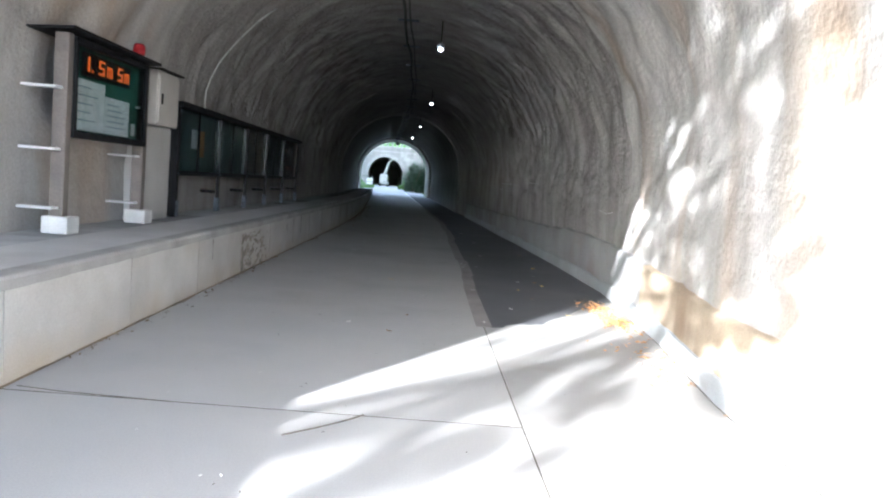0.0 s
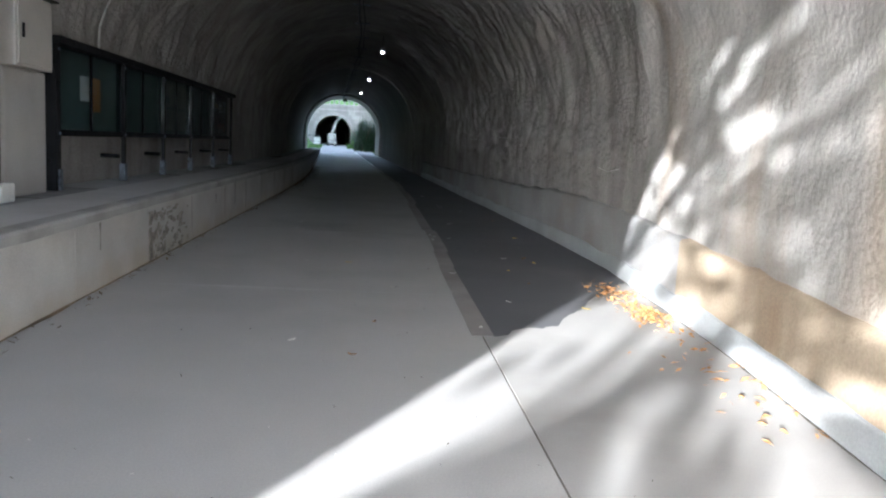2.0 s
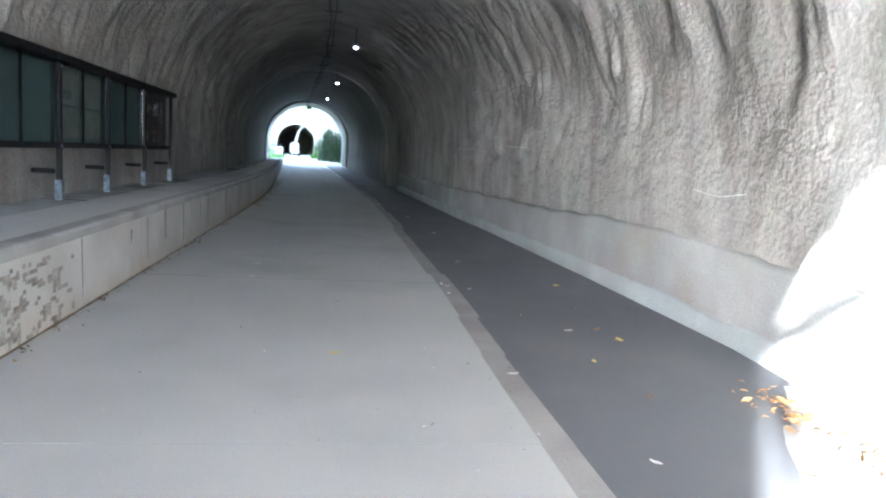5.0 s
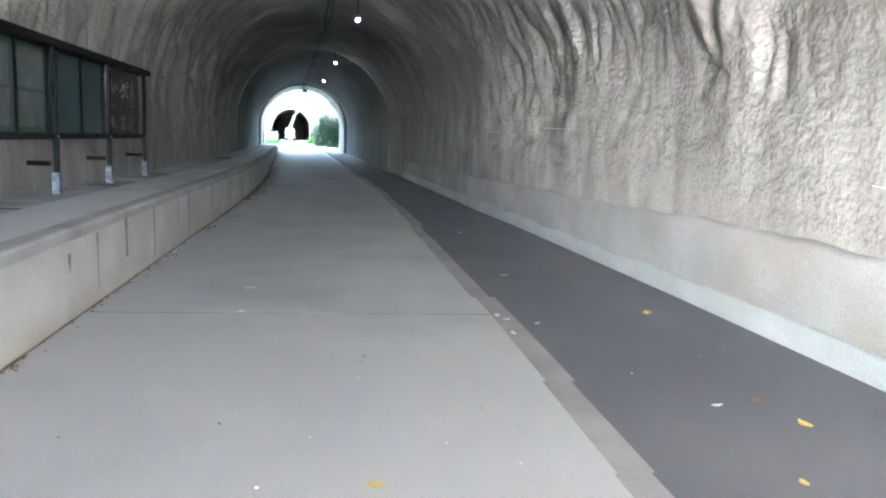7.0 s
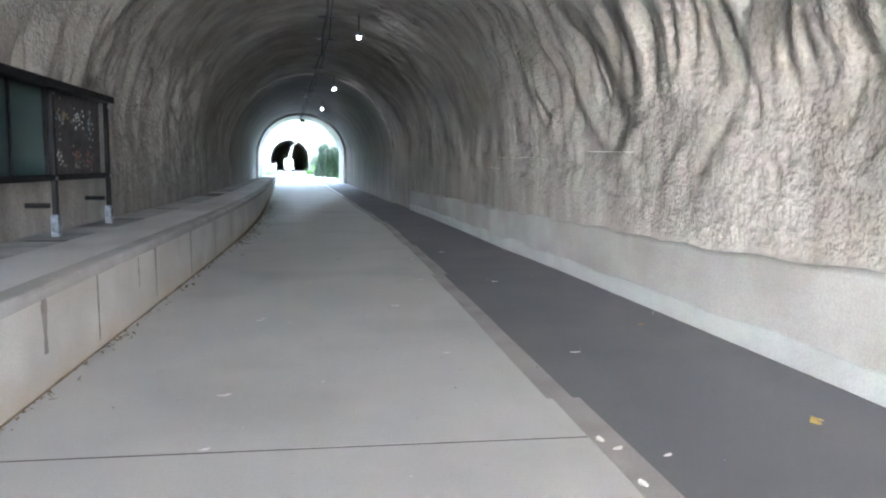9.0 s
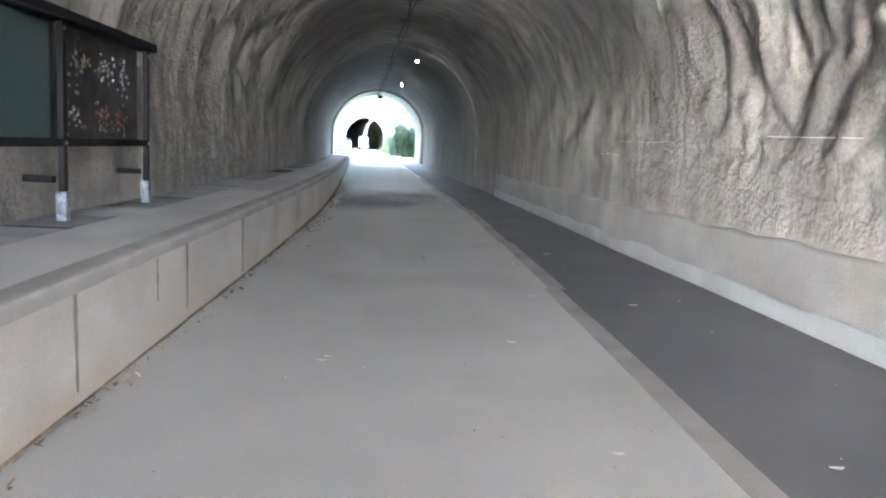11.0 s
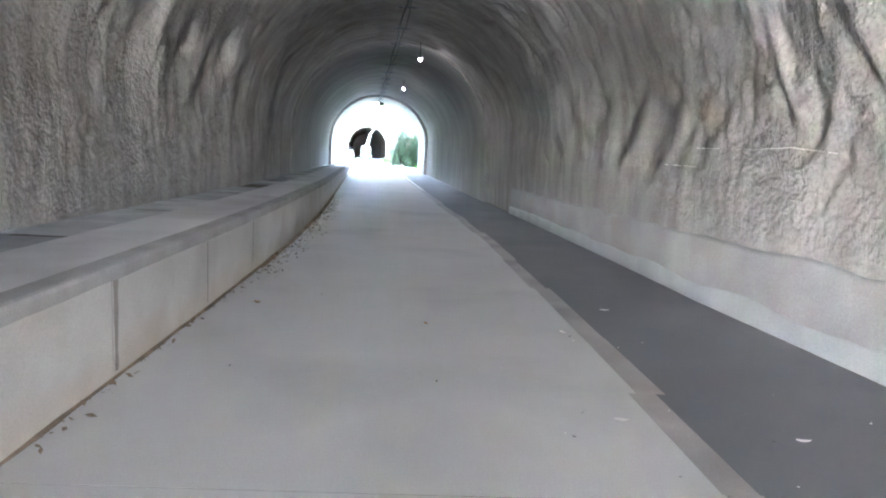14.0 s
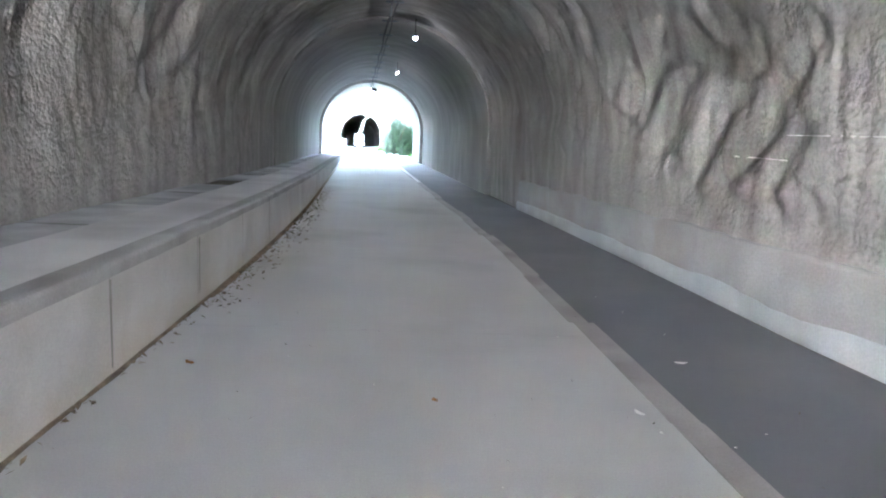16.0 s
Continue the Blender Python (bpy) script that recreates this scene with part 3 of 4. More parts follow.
for i in range(21):
    a0, a1 = math.pi * i / 21 + 0.006, math.pi * (i + 1) / 21 - 0.006
    bm = bmesh.new()
    f = [[bm.verts.new((T2X + r * math.cos(a), yy, 2.75 + r * math.sin(a))) for r, a in ((3.63, a0), (4.25, a0), (4.25, a1), (3.63, a1))] for yy in (T2Y - 0.09, T2Y + 0.02)]
    bm.faces.new(f[0]), bm.faces.new(f[1])
    for k in range(4):
        bm.faces.new((f[0][k], f[0][(k + 1) % 4], f[1][(k + 1) % 4], f[1][k]))
    part("arch_stone", bm, M_STONE, vous)
# coursed blocks on the face
blocks = thing("wall_blocks", "coursed pale stone blocks of the second portal wall", "stone blocks", kind="structure")
rs = random.Random(12)
block_me = {}
for r in range(9):
    z = 0.3 + r * 0.78
    x = -9.0 - (r % 2) * 0.6
    while x < 9:
        if math.hypot(x + 0.58, max(0, z + 0.37 - 2.75)) > 5.0:
            key = rs.randrange(3)
            if key not in block_me:
                ob = part("stone_block", B(0.012, 1.188, -0.05, 0.02, 0.012, 0.768, bevel=0.015 + 0.006 * key), M_STONE, blocks)
                block_me[key] = ob.data
            else:
                ob = new("stone_block", block_me[key])
                ob.parent = blocks
            ob.location = (T2X + x, T2Y - rs.uniform(0, 0.012), z)
        x += 1.2

# road in the cutting
bm = bmesh.new()
pr = None
for y in steps(73, 212, 3):
    l = lerp(y, ((73, -2.8), (82, -2.8), (156, -3.6), (212, -3.6)))
    r = lerp(y, ((73, 2.6), (84, 3.0), (156, 3.6), (212, 3.6)))
    row = [bm.verts.new(P(x, y, 0.0)) for x in (l, (l + r) / 2, r)]
    if pr:
        for i in range(2):
            bm.faces.new((pr[i], pr[i + 1], row[i + 1], row[i]))
    pr = row
solo("road", bm, M_ROAD, "pale sunlit path running through the open cutting", "path", "structure")


def bank(name, f, label):
    bm = bmesh.new()
    pr = None
    for y in steps(72.2, 155.8, 1.5):
        row = []
        for i in range(13):
            x, z = f(y, i / 12)
            row.append(bm.verts.new(P(x, y, z + (0.25 * noise.noise((x * 0.6, y * 0.6, 2)) if i else 0))))
        if pr:
            for i in range(12):
                bm.faces.new((pr[i], pr[i + 1], row[i + 1], row[i]))
        pr = row
    return solo(name, bm, M_GRASS, label, "bank", "structure", smooth=True)


# the banks' tall upper slopes are added to keep skylight off the cutting
bank("bank_left", lambda y, u: (lerp(y, ((72, -2.8), (82, -2.8), (156, -3.6))) - u * 16, -0.03 + 15.0 * max(0, u - 0.12) ** 0.8), "bright green grass bank beside the path")
bank("bank_right", lambda y, u: (lerp(y, ((72, 2.6), (84, 3.0), (156, 3.3))) + u * 16, -0.03 + 14.0 * max(0, u - 0.06) ** 0.8), "grassy bank with bushes beside the path")


def blades(bm, rnd, x, y, z, n, spread, h, w, droop=0.5):
    """Arching strap leaves from one tuft."""
    for _ in range(n):
        a = rnd.uniform(0, 2 * math.pi)
        L_ = h * rnd.uniform(0.5, 1.1)
        bx, by = x + rnd.gauss(0, spread), y + rnd.gauss(0, spread)
        lean = rnd.uniform(0.15, 0.9)
        pts = []
        for i in range(6):
            t = i / 5
            out = lean * L_ * t * t * 0.8
            pts.append(Vector((bx + math.cos(a) * out, by + math.sin(a) * out, z + L_ * (t - droop * lean * t * t))))
        side = Vector((-math.sin(a), math.cos(a), 0))
        vs = []
        for i, p in enumerate(pts):
            ww = w * (1 - (i / 5) ** 2) * (0.6 + 0.4 * min(1, i)) + 0.004
            vs.append((bm.verts.new(p - side * ww), bm.verts.new(p + side * ww)))
        for (p0, p1), (q0, q1) in zip(vs, vs[1:]):
            bm.faces.new((p0, p1, q1, q0))


def bush(x, y, z, wide, tall, tufts, seed, m=None):
    rnd = random.Random(seed)
    top = thing("bush", "tall dense bush of long dark green strap leaves", "bush", P(x, y, z))
    bm = bmesh.new()
    for i in range(7):
        rod(bm, (rnd.gauss(0, wide * 0.15), rnd.gauss(0, wide * 0.15), 0), (rnd.gauss(0, wide * 0.35), rnd.gauss(0, wide * 0.3), tall * rnd.uniform(0.5, 0.8)), 0.06, 7, 0.025)
    part("stem", bm, M_BARK, top)
    bm = bmesh.new()
    for i in range(tufts):
        a, r, h = rnd.uniform(0, 6.28), wide * 0.5 * math.sqrt(rnd.random()), rnd.random()
        blades(bm, rnd, math.cos(a) * r, math.sin(a) * r, h * tall * 0.72 * math.sqrt(max(0.06, 1 - (r / wide * 2) ** 2)), 15, 0.12, tall * rnd.uniform(0.3, 0.58), 0.045, 0.75)
    part("leaves", bm, m or M_FOL, top)
    return top


bush(2.25, 86.0, 0.0, 2.5, 4.3, 85, 5)
bush(3.6, 90.0, 0.1, 2.8, 3.4, 55, 6)
bush(3.1, 140.0, 0.1, 1.8, 3.6, 40, 7)
bush(1.7, 104.0, 0.0, 1.9, 1.3, 40, 8, M_BLADE)["label"] = "low mound of bright green grass beside the path"
bush(5.4, 100.0, 0.8, 3.4, 3.6, 40, 9)
rs = random.Random(31)
bm = bmesh.new()
for i in range(420):
    s = rs.choice((-1, 1))
    yy = rs.uniform(74, 130)
    x = -2.95 - rs.random() * 3.0 if s < 0 else rs.uniform(1.6, 2.9) if yy > 92 else rs.uniform(3.0, 4.2)
    blades(bm, rs, *P(x, yy, 0.0), 7, 0.12, 0.45, 0.012)
solo("grass_tufts", bm, M_BLADE, "bright green grass tufts along the path", "grass", "stuff")


# ---- trees ----
def tree(x, y, z, tall, seed, crown_r, crown_z, clumps, leaf=0.12, per=46, label="broad-leaved tree with a loose sunlit crown", ax=(1, 1, 0.8), lean=(0, 0), girth=0.035):
    rnd = random.Random(seed)
    top = thing("tree", label, "tree", (x, y, z))
    bm = bmesh.new()
    lean = Vector((lean[0], lean[1], crown_z))
    rod(bm, (0, 0, -0.1), lean * 0.5, tall * girth, 10, tall * girth * 0.7)
    rod(bm, lean * 0.5, lean, tall * girth * 0.7, 10, tall * girth * 0.4)
    cs = []
    for i in range(clumps):
        d = Vector((rnd.gauss(0, 1), rnd.gauss(0, 1), rnd.gauss(0, 1))).normalized() * crown_r * rnd.random() ** 0.4
        c = Vector((d.x * ax[0], d.y * ax[1], d.z * ax[2])) + Vector((lean.x, lean.y, crown_z + crown_r * 0.25))
        cs.append(c)
        if i % 3 == 0:
            rod(bm, lean * rnd.uniform(0.55, 1.0), c, tall * girth * 0.2, 6, 0.01)
    part("trunk", bm, M_BARK, top)
    bm = bmesh.new()
    for c in cs:
        s = rnd.uniform(0.35, 0.95) * (crown_r / 3.2)
        for _ in range(per):
            p = c + Vector((rnd.gauss(0, s * 0.5), rnd.gauss(0, s * 0.5), rnd.gauss(0, s * 0.4)))
            q = Euler((rnd.uniform(0, 6), rnd.uniform(0, 6), rnd.uniform(0, 6))).to_matrix()
            L_ = leaf * rnd.uniform(0.7, 1.4)
            bm.faces.new([bm.verts.new(p + q @ Vector(v)) for v in ((0, -L_, 0), (L_ * 0.5, 0, 0.1 * L_), (0, L_, 0), (-L_ * 0.5, 0, 0.1 * L_))])
    part("crown", bm, M_FOL2, top)
    return top


def upsun(x, y, s):
    return x - SUN_HEAD[0] * s, y - SUN_HEAD[1] * s


for k, (x, y, s, cz, cr, n, per) in enumerate(((2.7, 8.0, 15, 5.0, 1.9, 46, 12), (2.4, 5.0, 18, 5.5, 2.0, 48, 13), (0.9, 6.0, 16, 2.8, 1.9, 10, 8), (2.7, 9.6, 20, 7.2, 1.9, 16, 12), (0.5, 3.6, 13, 2.2, 1.3, 9, 9), (2.3, 5.6, 12, 3.3, 0.85, 24, 12))):
    tx, ty = upsun(x - 0.866 * 5.0, y + 0.5 * 5.0, s)
    tree(tx, ty, -0.06, cz + cr, 40 + k, cr, cz, n, 0.15, per, lean=(0.866 * 5.0, -0.5 * 5.0), girth=0.02)
for k, (x, y) in enumerate(((8.0, 152.0), (11.5, 140.0), (9.5, 120.0), (-13.0, 168.0), (2.0, 172.0))):
    far = y > 157
    tree(x + off(y), y, 8.0 if far else 3.0, 8, 60 + k, 3.2, 5.0, 60, 0.26, 36, "yellow-green leafy tree on the bank")


# ---- things at the far mouth ----
rail = thing("guard_rail", "thin grey metal hoop railing at the platform's end", "railing", P(-4.0 + 0.25, 70.5, deck(70.5)))
bm = bmesh.new()
hoop = [(0, 0, 0), (0, 0, 0.95), (0.08, 0, 1.08), (0.22, 0, 1.13), (1.0, 0, 1.13), (1.14, 0, 1.08), (1.22, 0, 0.95), (1.22, 0, 0)]
part("hoop", tube(bm, hoop, 0.03), M_RAIL, rail)
for z in (0.28, 0.62):
    part("cross_bar", rod(bmesh.new(), (0, 0, z), (1.22, 0, z), 0.022), M_RAIL, rail)
cctv = thing("flood_light", "black floodlight housing fixed under the far portal crown", "floodlight", P(-0.5, 70.6, 4.68))
part("housing", B(-0.2, 0.2, -0.22, 0.22, 0, 0.26, bevel=0.03), M_STEEL, cctv)
part("bracket", rod(bmesh.new(), (0.05, 0, 0.2), (0.15, 0, 0.62), 0.035), M_STEEL, cctv)
blk = thing("concrete_barrier", "white concrete barrier block beside the path", "barrier", P(-4.0, 134.0, 0.25))
bm = bmesh.new()
pf = ((-0.3, 0), (0.3, 0), (0.3, 0.2), (0.14, 0.55), (0.12, 1.15), (-0.12, 1.15), (-0.14, 0.55), (-0.3, 0.2))
e0 = [bm.verts.new((-0.55, q, z)) for q, z in pf]
e1 = [bm.verts.new((0.55, q, z)) for q, z in pf]
bm.faces.new(e0), bm.faces.new(e1)
for i in range(8):
    bm.faces.new((e0[i], e0[(i + 1) % 8], e1[(i + 1) % 8], e1[i]))
part("block", bm, M_BLOCK, blk)

lift = thing("boom_lift", "white boom lift parked before the dark second tunnel", "boom lift", (T2X + 0.35, 147.0, 0.3))
part("chassis", B(-0.85, 0.85, -1.3, 1.3, 0.35, 0.9, bevel=0.08), M_LIFT, lift)
part("turret", B(-0.85, 0.7, -0.9, 0.9, 0.92, 2.3, bevel=0.22), M_LIFT, lift)
for sx in (-0.7, 0.7):
    for sy in (-0.95, 0.95):
        wh = part("wheel", rod(bmesh.new(), (sx - 0.14, sy, 0.4), (sx + 0.14, sy, 0.4), 0.4, 20), M_RUBBER, lift)
        part("hub", rod(bmesh.new(), (sx - 0.155, sy, 0.4), (sx + 0.155, sy, 0.4), 0.2, 14), M_LIFT, wh)
part("boom", rod(bmesh.new(), (-0.05, 0, 2.1), (0.42, 0, 3.7), 0.27, 12, 0.23), M_LIFT, lift)
part("boom_top", rod(bmesh.new(), (0.40, 0, 3.6), (0.66, 0, 4.7), 0.21, 12, 0.18), M_LIFT, lift)
part("jib", rod(bmesh.new(), (0.64, 0, 4.65), (1.55, 0, 5.35), 0.09, 10), M_LIFT, lift)
part("basket", B(0.75, 1.6, -0.35, 0.35, 5.36, 5.55, bevel=0.05), M_LIFT, lift)

# ---- ceiling lamps and cables ----
first = None
for i, yl in enumerate((4.8, 16.8, 28.2, 40.3, 52.4)):
    xl = lerp(yl, ((0, 0.1), (28, 0.05), (40, 0.1), (53, 0.2), (65, 0.25)))
    if first is None:
        lamp = thing("pendant_lamp", "round white lamp hanging from the tunnel roof", "lamp", P(xl, yl, 4.5), group="tunnel roof lamps")
        part("rod", rod(bmesh.new(), (0, 0, 0.12), (0, 0, 0.62), 0.012), M_STEEL, lamp)
        part("housing", rod(bmesh.new(), (0, 0, 0.04), (0, 0, 0.14), 0.09, 20, 0.05), M_GALV, lamp, "grey metal housing")
        bm = bmesh.new()
        bmesh.ops.create_uvsphere(bm, u_segments=16, v_segments=8, radius=0.043, matrix=Matrix.Diagonal((1, 1, 0.7, 1)))
        part("globe", bm, M_LAMP, lamp, "glowing white globe", smooth=True)
        first = lamp
    else:
        copy_thing(first, Matrix.Translation(P(xl, yl, 4.5)))
cable = thing("roof_cable", "black cable run clipped along the tunnel roof", "cable")
part("cable", tube(bmesh.new(), [P(-0.72 + 0.03 * math.sin(y), y, 4.86 + 0.04 * math.sin(y * 1.3)) for y in steps(0, 71, 1.5)], 0.03, 6), M_CABLE, cable)
part("cable", tube(bmesh.new(), [P(-0.6 + 0.02 * math.sin(y * 1.1), y, 4.88 + 0.04 * math.sin(y)) for y in steps(0, 71, 1.5)], 0.018, 6), M_CABLE, cable)
clip_me = None
for y in steps(4, 70, 3.0):
    if clip_me is None:
        ob = part("clip", B(-0.22, 0.22, -0.03, 0.03, -0.01, 0.03, bevel=0.008), M_GALV, cable)
        clip_me = ob.data
    else:
        ob = new("clip", clip_me)
        ob.parent = cable
    ob.location = P(-0.66, y, 4.9)

# ---- LED sign on posts ----
SX = -3.62
sign = thing("led_sign", "green-backed notice case with orange LED text on steel posts", "sign", (SX, 7.4, DECK))
for k, yy in enumerate((0.05, 2.05)):
    po = part("post", B(-0.10, 0.04, yy - 0.06, yy + 0.06, 0.02, 1.975, bevel=0.012), M_BROWN, sign)
    part("block", B(-0.13, 0.13, yy - 0.14, yy + 0.12, 0.0, 0.17, bevel=0.012), M_BLOCK, po, "pale concrete foot block")
    for z in (0.24, 0.82, 1.42):
        part("bracket", B(-0.34, 0.0, yy - 0.20, yy - 0.05, z, z + 0.025, bevel=0.006), M_WHITE, po, "white flat bracket")
part("case_back", B(-0.13, -0.05, 0.12, 1.98, 0.99, 1.95), M_STEEL, sign)
fr = part("frame", B(-0.05, 0.07, 0.10, 2.0, 0.96, 1.03, bevel=0.008), M_STEEL, sign)
part("frame", B(-0.05, 0.07, 0.10, 2.0, 1.90, 1.96, bevel=0.008), M_STEEL, sign)
part("frame", B(-0.05, 0.07, 0.10, 0.16, 1.03, 1.90, bevel=0.008), M_STEEL, sign)
part("frame", B(-0.05, 0.07, 1.92, 2.0, 1.03, 1.90, bevel=0.008), M_STEEL, sign)
part("felt", B(-0.05, -0.03, 0.16, 1.92, 1.03, 1.90), M_GREEN, sign, "green felt backing")
for a, b, c, d in ((0.18, 0.98, 1.05, 1.58), (1.0, 1.66, 1.05, 1.46)):
    pp = part("paper", B(-0.03, -0.024, a, b, c, d), M_PAPER, sign, "faded notice sheet")
    rs = random.Random(int(a * 100))
    for i in range(5):
        z = d - 0.07 - i * (d - c - 0.1) / 5
        part("print_bar", B(-0.024, -0.021, a + 0.05, a + 0.05 + (b - a - 0.1) * rs.uniform(0.5, 1), z - 0.015, z), M_INK, pp)
part("label_tag", B(-0.03, -0.02, 1.74, 1.84, 1.08, 1.22), M_WHITE, sign)
# display: short bars where the digits glow
disp = part("display", B(-0.045, -0.012, 0.42, 1.62, 1.62, 1.86, bevel=0.005), M_STEEL, sign, "dark LED display")
for yy, zs in ((0.52, "i"), (0.78, "s"), (0.98, "m"), (1.26, "s"), (1.44, "m")):
    bm = bmesh.new()
    if zs == "i":
        box(bm, -0.012, -0.006, yy, yy + 0.035, 1.67, 1.82)
        box(bm, -0.012, -0.006, yy + 0.09, yy + 0.12, 1.67, 1.695)
    elif zs == "s":
        for i, z in enumerate((1.67, 1.735, 1.80)):
            box(bm, -0.012, -0.006, yy, yy + 0.13, z, z + 0.022)
        box(bm, -0.012, -0.006, yy, yy + 0.03, 1.757, 1.80)
        box(bm, -0.012, -0.006, yy + 0.1, yy + 0.13, 1.692, 1.735)
    else:
        for i in range(3):
            box(bm, -0.012, -0.006, yy + i * 0.055, yy + i * 0.055 + 0.025, 1.67, 1.76)
        box(bm, -0.012, -0.006, yy, yy + 0.13, 1.762, 1.785)
    part("led_mark", bm, M_LED, disp)
bm = bmesh.new()
v = [bm.verts.new(p) for p in ((-0.30, -0.15, 1.97), (0.16, -0.15, 1.99), (0.16, 2.16, 1.99), (-0.30, 2.16, 1.97), (-0.30, -0.15, 1.99), (0.16, -0.15, 2.02), (0.16, 2.16, 2.02), (-0.30, 2.16, 1.99))]
for f in ((0, 1, 2, 3), (4, 5, 6, 7), (0, 1, 5, 4), (1, 2, 6, 5), (2, 3, 7, 6), (3, 0, 4, 7)):
    bm.faces.new([v[i] for i in f])
part("roof", bm, M_STEEL, sign, "thin black sheet roof")
gl = part("pane", B(0.045, 0.05, 0.14, 1.94, 1.01, 1.92), M_GLASS, sign)
gl.visible_shadow = False
bea = thing("warning_beacon", "red rotating beacon on a white base", "beacon", (SX - 0.02, 9.28, DECK + 2.01))
bm = rod(bmesh.new(), (0, 0, 0), (0, 0, 0.05), 0.085, 20)
part("base", bm, M_WHITE, bea)
bm = rod(bmesh.new(), (0, 0, 0.05), (0, 0, 0.17), 0.072, 20, 0.068)
rod(bm, (0, 0, 0.17), (0, 0, 0.195), 0.068, 20, 0.045)
part("dome", bm, M_RED, bea, "dark red plastic dome", smooth=True)
cab = thing("meter_cabinet", "cream metal electrical cabinet on a rendered pier", "cabinet", (-3.84, 9.95, 1.98))
part("body", B(-0.16, 0.20, 0, 0.82, 0, 0.72, bevel=0.012), M_CREAM, cab)
dr = part("door", B(0.20, 0.218, 0.04, 0.78, 0.03, 0.66, bevel=0.004), M_CREAM, cab)
part("handle", B(0.218, 0.24, 0.1, 0.125, 0.28, 0.42, bevel=0.004), M_STEEL, dr)
part("rain_lip", B(-0.16, 0.27, -0.02, 0.85, 0.722, 0.74, bevel=0.004), M_STEEL, cab)
pier = solo("wall_pier", B(-4.15, -3.74, 9.9, 10.85, DECK - 0.02, 1.979, bevel=0.03), M_KERB, "cream rendered pier under the meter cabinet", "pier", "structure")

# ---- long display board ----
BX, B0, TOP = -3.72, 10.95, 2.36
board = thing("display_board", "long black-framed glazed display board on posts", "display board", (BX, B0, DECK))
PY = (0.06, 2.25, 4.22, 6.08, 8.08, 10.04)
top, bot = TOP - DECK, 1.34 - DECK
part("top_rail", B(-0.16, 0.12, -0.05, PY[-1] + 0.08, top - 0.05, top + 0.035, bevel=0.01), M_STEEL, board)
part("bottom_rail", B(-0.10, 0.05, 0, PY[-1] + 0.04, bot - 0.03, bot + 0.04, bevel=0.008), M_STEEL, board)
part("end_panel", B(-0.24, 0.06, -0.045, -0.005, 0.0, top - 0.05, bevel=0.006), M_STEEL, board, "dark end panel")
for i, yy in enumerate(PY):
    po = part("post", B(0.0, 0.055, yy - 0.04, yy + 0.03, 0.0, top - 0.05, bevel=0.006), M_STEEL, board)
    part("sleeve", B(-0.015, 0.068, yy - 0.055, yy + 0.045, 0.0, 0.24, bevel=0.006), M_GALV, po, "scuffed galvanised foot sleeve")
    part("strut", B(-0.24, 0.0, yy - 0.14, yy - 0.06, 0.315, 0.37, bevel=0.006), M_STEEL, po, "short strut to the wall")
    part("bolt", rod(bmesh.new(), (0.05, yy - 0.01, top - 0.1), (0.07, yy - 0.01, top - 0.1), 0.018), M_GALV, po)
    part("bolt", rod(bmesh.new(), (0.05, yy - 0.01, bot), (0.07, yy - 0.01, bot), 0.018), M_GALV, po)
PANELS = (M_TEAL, M_TEAL, M_TEAL, M_TEAL, M_BLACKB)
for i, (a, b) in enumerate(zip(PY, PY[1:])):
    pn = part("panel", B(-0.09, -0.05, a + 0.04, b - 0.05, bot + 0.04, top - 0.05), PANELS[i], board, "mottled black board" if i == 4 else "faded teal backing board")
    mid = (a + b) / 2
    if i < 4:
        part("mullion", B(-0.03, 0.006, mid - 0.012, mid + 0.012, bot + 0.04, top - 0.05), M_STEEL, board)
        for c, d in ((a + 0.01, mid - 0.002), (mid + 0.002, b - 0.02)):
            pa = part("pane", B(-0.008, -0.003, c, d, bot + 0.03, top - 0.04), M_GLASS, board)
            pa.visible_shadow = False
    if i == 0:
        part("notice", B(-0.05, -0.045, 0.90, 1.20, 1.04, 1.34), M_PAPER, pn, "white paper notice")
        part("notice", B(-0.05, -0.044, 1.24, 1.56, 0.92, 1.34), M_ORANGE, pn, "orange paper notice")
    if i == 2:
        for c, d in ((a + 0.12, mid - 0.06), (mid + 0.05, b - 0.14)):
            part("sheet", B(-0.05, -0.045, c, d, bot + 0.50, top - 0.12), M_MAP, pn, "faded pale map sheet")
            part("sheet", B(-0.05, -0.045, c, d, bot + 0.10, bot + 0.46), M_MAP, pn, "faded pale map sheet")
        part("print_patch", B(-0.045, -0.043, a + 0.2, a + 0.62, bot + 0.56, bot + 0.68), M_TEAL, pn, "teal printed patch")
    if i == 4:
        rs = random.Random(3)
        for cy, cz, ry, rz, n, m_ in ((0.45, 0.62, 0.16, 0.20, 22, M_INK), (1.05, 0.66, 0.20, 0.14, 26, M_PAPER), (1.5, 0.62, 0.12, 0.20, 20, M_INK), (0.4, 0.22, 0.14, 0.14, 18, M_PAPER), (1.0, 0.24, 0.16, 0.12, 20, M_RUST), (1.45, 0.20, 0.16, 0.12, 20, M_RUST), (1.1, 0.12, 0.30, 0.05, 14, M_STAIN), (0.6, 0.70, 0.15, 0.06, 8, M_YELLOW)):
            for k in range(n * 2):
                yy = min(b - 0.14, max(a + 0.08, a + cy + rs.gauss(0, ry * 0.5)))
                zz = min(top - 0.13, max(bot + 0.06, bot + cz + rs.gauss(0, rz * 0.5)))
                part("torn_scrap", B(-0.05, -0.046, yy, yy + rs.uniform(0.01, 0.045), zz, zz + rs.uniform(0.01, 0.035)), rs.choice((m_, M_STAIN, M_BLACKB)), pn)
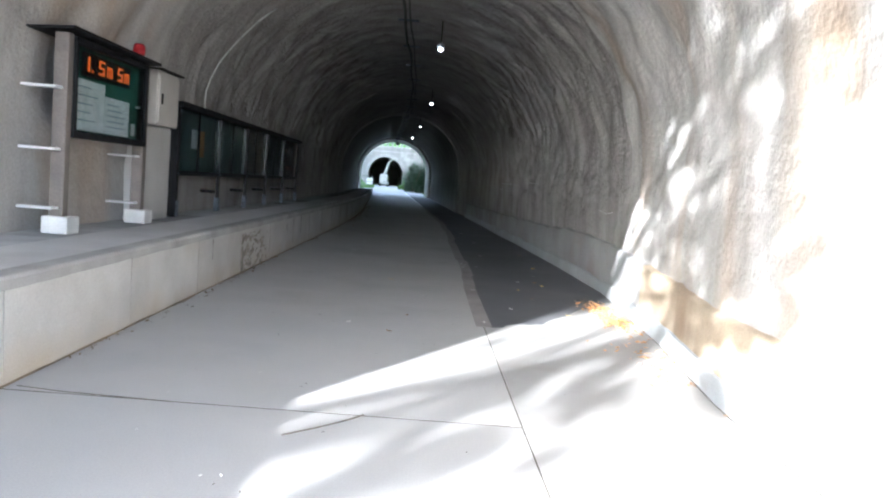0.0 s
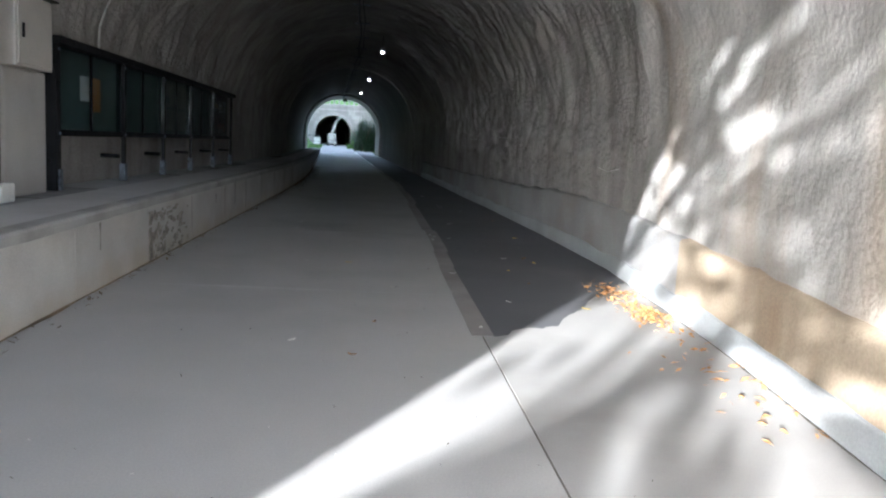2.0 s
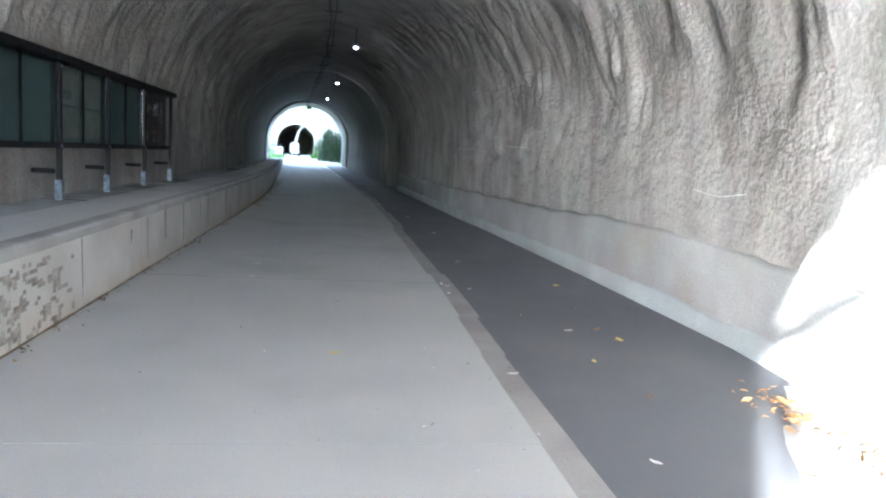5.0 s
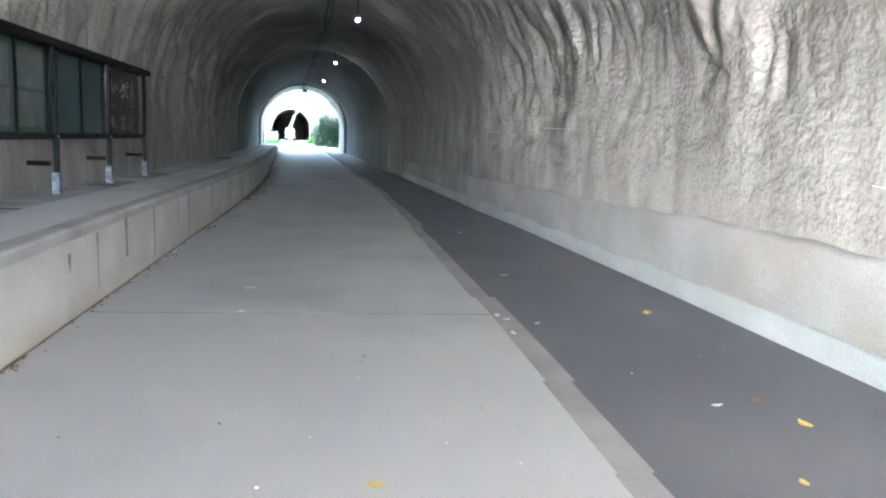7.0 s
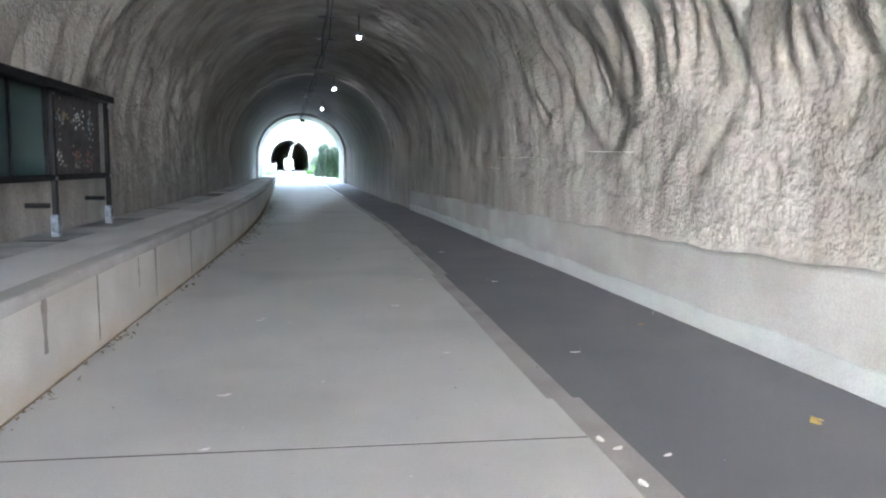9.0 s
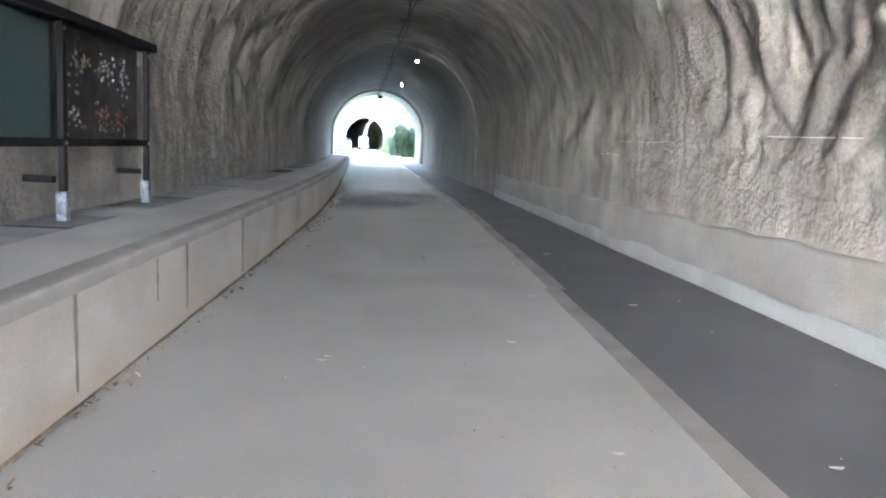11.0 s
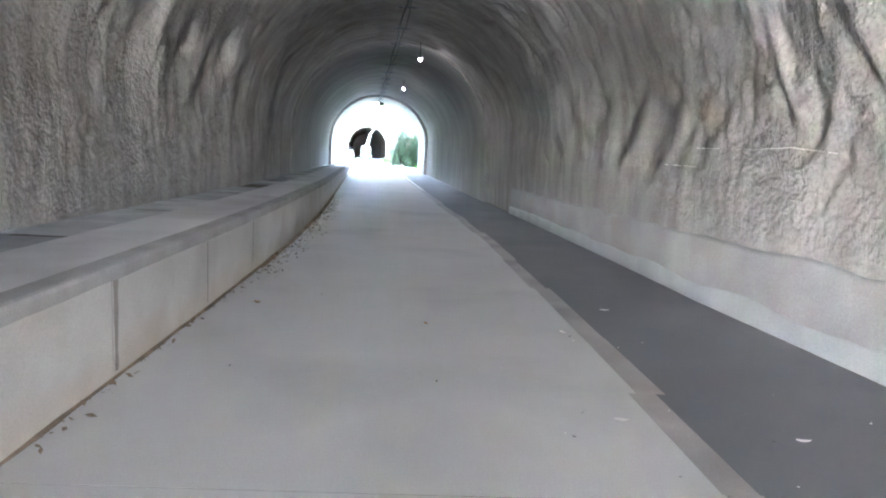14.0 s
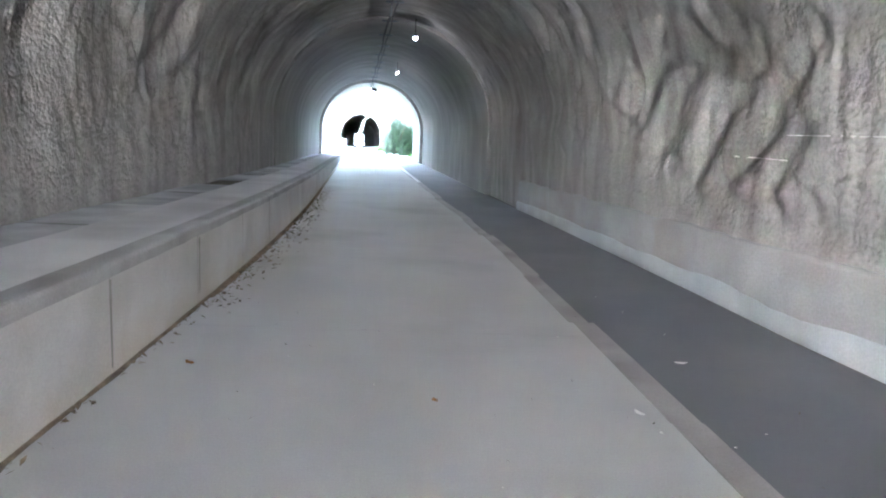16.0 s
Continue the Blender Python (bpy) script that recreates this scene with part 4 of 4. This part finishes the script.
bm = tube(bmesh.new(), [(-3.84, 12.7, 2.38), (-3.85, 12.72, 2.55), (-3.85, 12.75, 2.75), (-3.79, 12.82, 3.0), (-3.70, 12.9, 3.25), (-3.55, 12.97, 3.5), (-3.38, 13.05, 3.75), (-3.12, 13.1, 4.05), (-2.84, 13.15, 4.3)], 0.014, 8)
solo("conduit", bm, M_CORD, "thin pale conduit rising up the tunnel wall", "conduit", smooth=True)

# ---- marks on the wall ----
for nm, pts in (("wall_scratch", [(22.0, 1.66), (22.6, 1.71), (23.4, 1.70), (24.6, 1.72)]), ("wall_scratch", [(24.6, 1.50), (25.6, 1.52)]), ("wall_scratch", [(11.75, 1.3), (12.2, 1.25), (12.7, 1.3)]), ("wall_scratch", [(18.6, 1.72), (20.4, 1.76)])):
    bm = tube(bmesh.new(), [P(wall_x(y, z) + 0.001, y, z) for y0_, y1_ in zip(pts, pts[1:]) for y, z in [(y0_[0] + (y1_[0] - y0_[0]) * i / 8, y0_[1] + (y1_[1] - y0_[1]) * i / 8) for i in range(9)]], 0.006, 6)
    solo(nm, bm, M_CHALK, "thin pale scratch mark across the rough wall", "scratch", "stuff")


# ---- fallen leaves ----
def leaf_mesh(name, L_, w, m, curl, seed):
    rnd = random.Random(seed)
    bm = bmesh.new()
    rows = []
    for i in range(5):
        t = i / 4
        ww = w * math.sin(math.pi * (0.06 + 0.9 * t)) * rnd.uniform(0.85, 1.1)
        zc = curl * (2 * t - 1) ** 2
        rows.append([bm.verts.new((-ww, L_ * (t - 0.5), 0.004 + zc + curl * 0.7)), bm.verts.new((0, L_ * (t - 0.5), 0.004 + zc)), bm.verts.new((ww, L_ * (t - 0.5), 0.004 + zc + curl * 0.6))])
    for r0, r1 in zip(rows, rows[1:]):
        for i in range(2):
            bm.faces.new((r0[i], r0[i + 1], r1[i + 1], r1[i]))
    return mesh_of(name, bm, m)


PALE = [leaf_mesh("pale_leaf", 0.075, 0.02, M_PALE, 0.006, k) for k in range(3)]
YEL = [leaf_mesh("yellow_leaf", 0.085, 0.026, M_YELLOW, 0.008, k) for k in range(2)]
BRN = [leaf_mesh("brown_leaf", 0.07, 0.022, M_LEAF, 0.01, k) for k in range(3)]
rs = random.Random(77)
for kind, spots in (("pale", ((-1.35, 14.29), (-1.38, 15.22), (-1.38, 17.6), (0.8, 14.18), (0.85, 14.05), (0.8, 13.6), (1.08, 13.93), (1.63, 12.0), (0.24, 16.2), (0.0, 18.25), (-1.35, 17.7), (1.45, 19.86), (1.19, 9.19), (-0.69, 7.56), (0.81, 10.67), (0.77, 8.14), (0.6, 22.24), (1.25, 23.28), (1.3, 16.1), (0.5, 20.1))),
                    ("yellow", ((1.98, 11.69), (1.52, 11.02), (-0.41, 11.12), (2.2, 14.3), (2.25, 14.36), (1.9, 9.0))),
                    ("brown", ((1.91, 12.05), (-0.58, 22.37), (-2.16, 22.96), (-0.25, 7.24), (-0.1, 8.2), (1.6, 10.2), (2.3, 17.1)))):
    for x, y in spots:
        me = rs.choice({"pale": PALE, "yellow": YEL, "brown": BRN}[kind])
        ob = tagged(new("fallen_leaf", me), {"pale": "small bleached white leaf lying on the path", "yellow": "small yellow leaf lying on the asphalt", "brown": "small dry brown leaf lying on the path"}[kind], "leaf", "fallen leaves")
        ob.matrix_basis = pose(*P(x, y, 0.004), 0, 0, rs.uniform(0, 360)) @ Matrix.Diagonal((rs.uniform(0.8, 1.3),) * 3 + (1,))


def scatter(name, spots, m, label, size):
    """spots: rows of x, y, spread x, spread y, count."""
    bm = bmesh.new()
    for x, y, sx, sy, n in spots:
        for _ in range(n):
            px, py = x + rs.gauss(0, sx), y + rs.gauss(0, sy)
            if px < -2.53:
                px = -2.53 + abs(rs.gauss(0, 0.02))
            if px > right_base(py) - 0.01:
                px = right_base(py) - 0.02 - abs(rs.gauss(0, 0.03))
            q = Euler((rs.gauss(0, 0.35), rs.gauss(0, 0.35), rs.uniform(0, 6.3))).to_matrix()
            L_ = size * rs.uniform(0.5, 1.3)
            c = Vector(P(px, py, 0.012 + 0.01 * rs.random()))
            bm.faces.new([bm.verts.new(c + q @ Vector(v)) for v in ((0, -L_, 0), (L_ * 0.42, 0, L_ * 0.2), (0, L_, 0.1 * L_), (-L_ * 0.42, 0, L_ * 0.15))])
    return solo(name, bm, m, label, "leaves", "stuff")


scatter("leaf_pile", ((2.45, 9.9, 0.12, 0.22, 110), (2.45, 8.85, 0.1, 0.35, 230), (2.3, 7.3, 0.2, 0.5, 30), (2.2, 6.3, 0.2, 0.6, 22)), M_LEAF, "orange-brown dry leaves heaped at the wall's foot", 0.04)
scatter("leaf_litter", [(-2.5, y, 0.05, 0.5, 14) for y in steps(6, 26, 1.0)] + [(-2.45 + 0.0, y, 0.13, 0.4, 60) for y in steps(25, 40, 1.0)], M_SILT, "dark leaf crumbs along the kerb's foot", 0.03)
scatter("floor_specks", [(rs.uniform(-2.2, 2.2), rs.uniform(3, 30), 0.3, 0.5, 3) for _ in range(70)], M_DIRT, "tiny dark specks strewn over the path", 0.012)
scatter("pale_specks", [(rs.uniform(-1.8, 2.3), rs.uniform(3, 26), 0.4, 0.6, 2) for _ in range(45)], M_PALE, "tiny pale petals strewn over the path", 0.013)
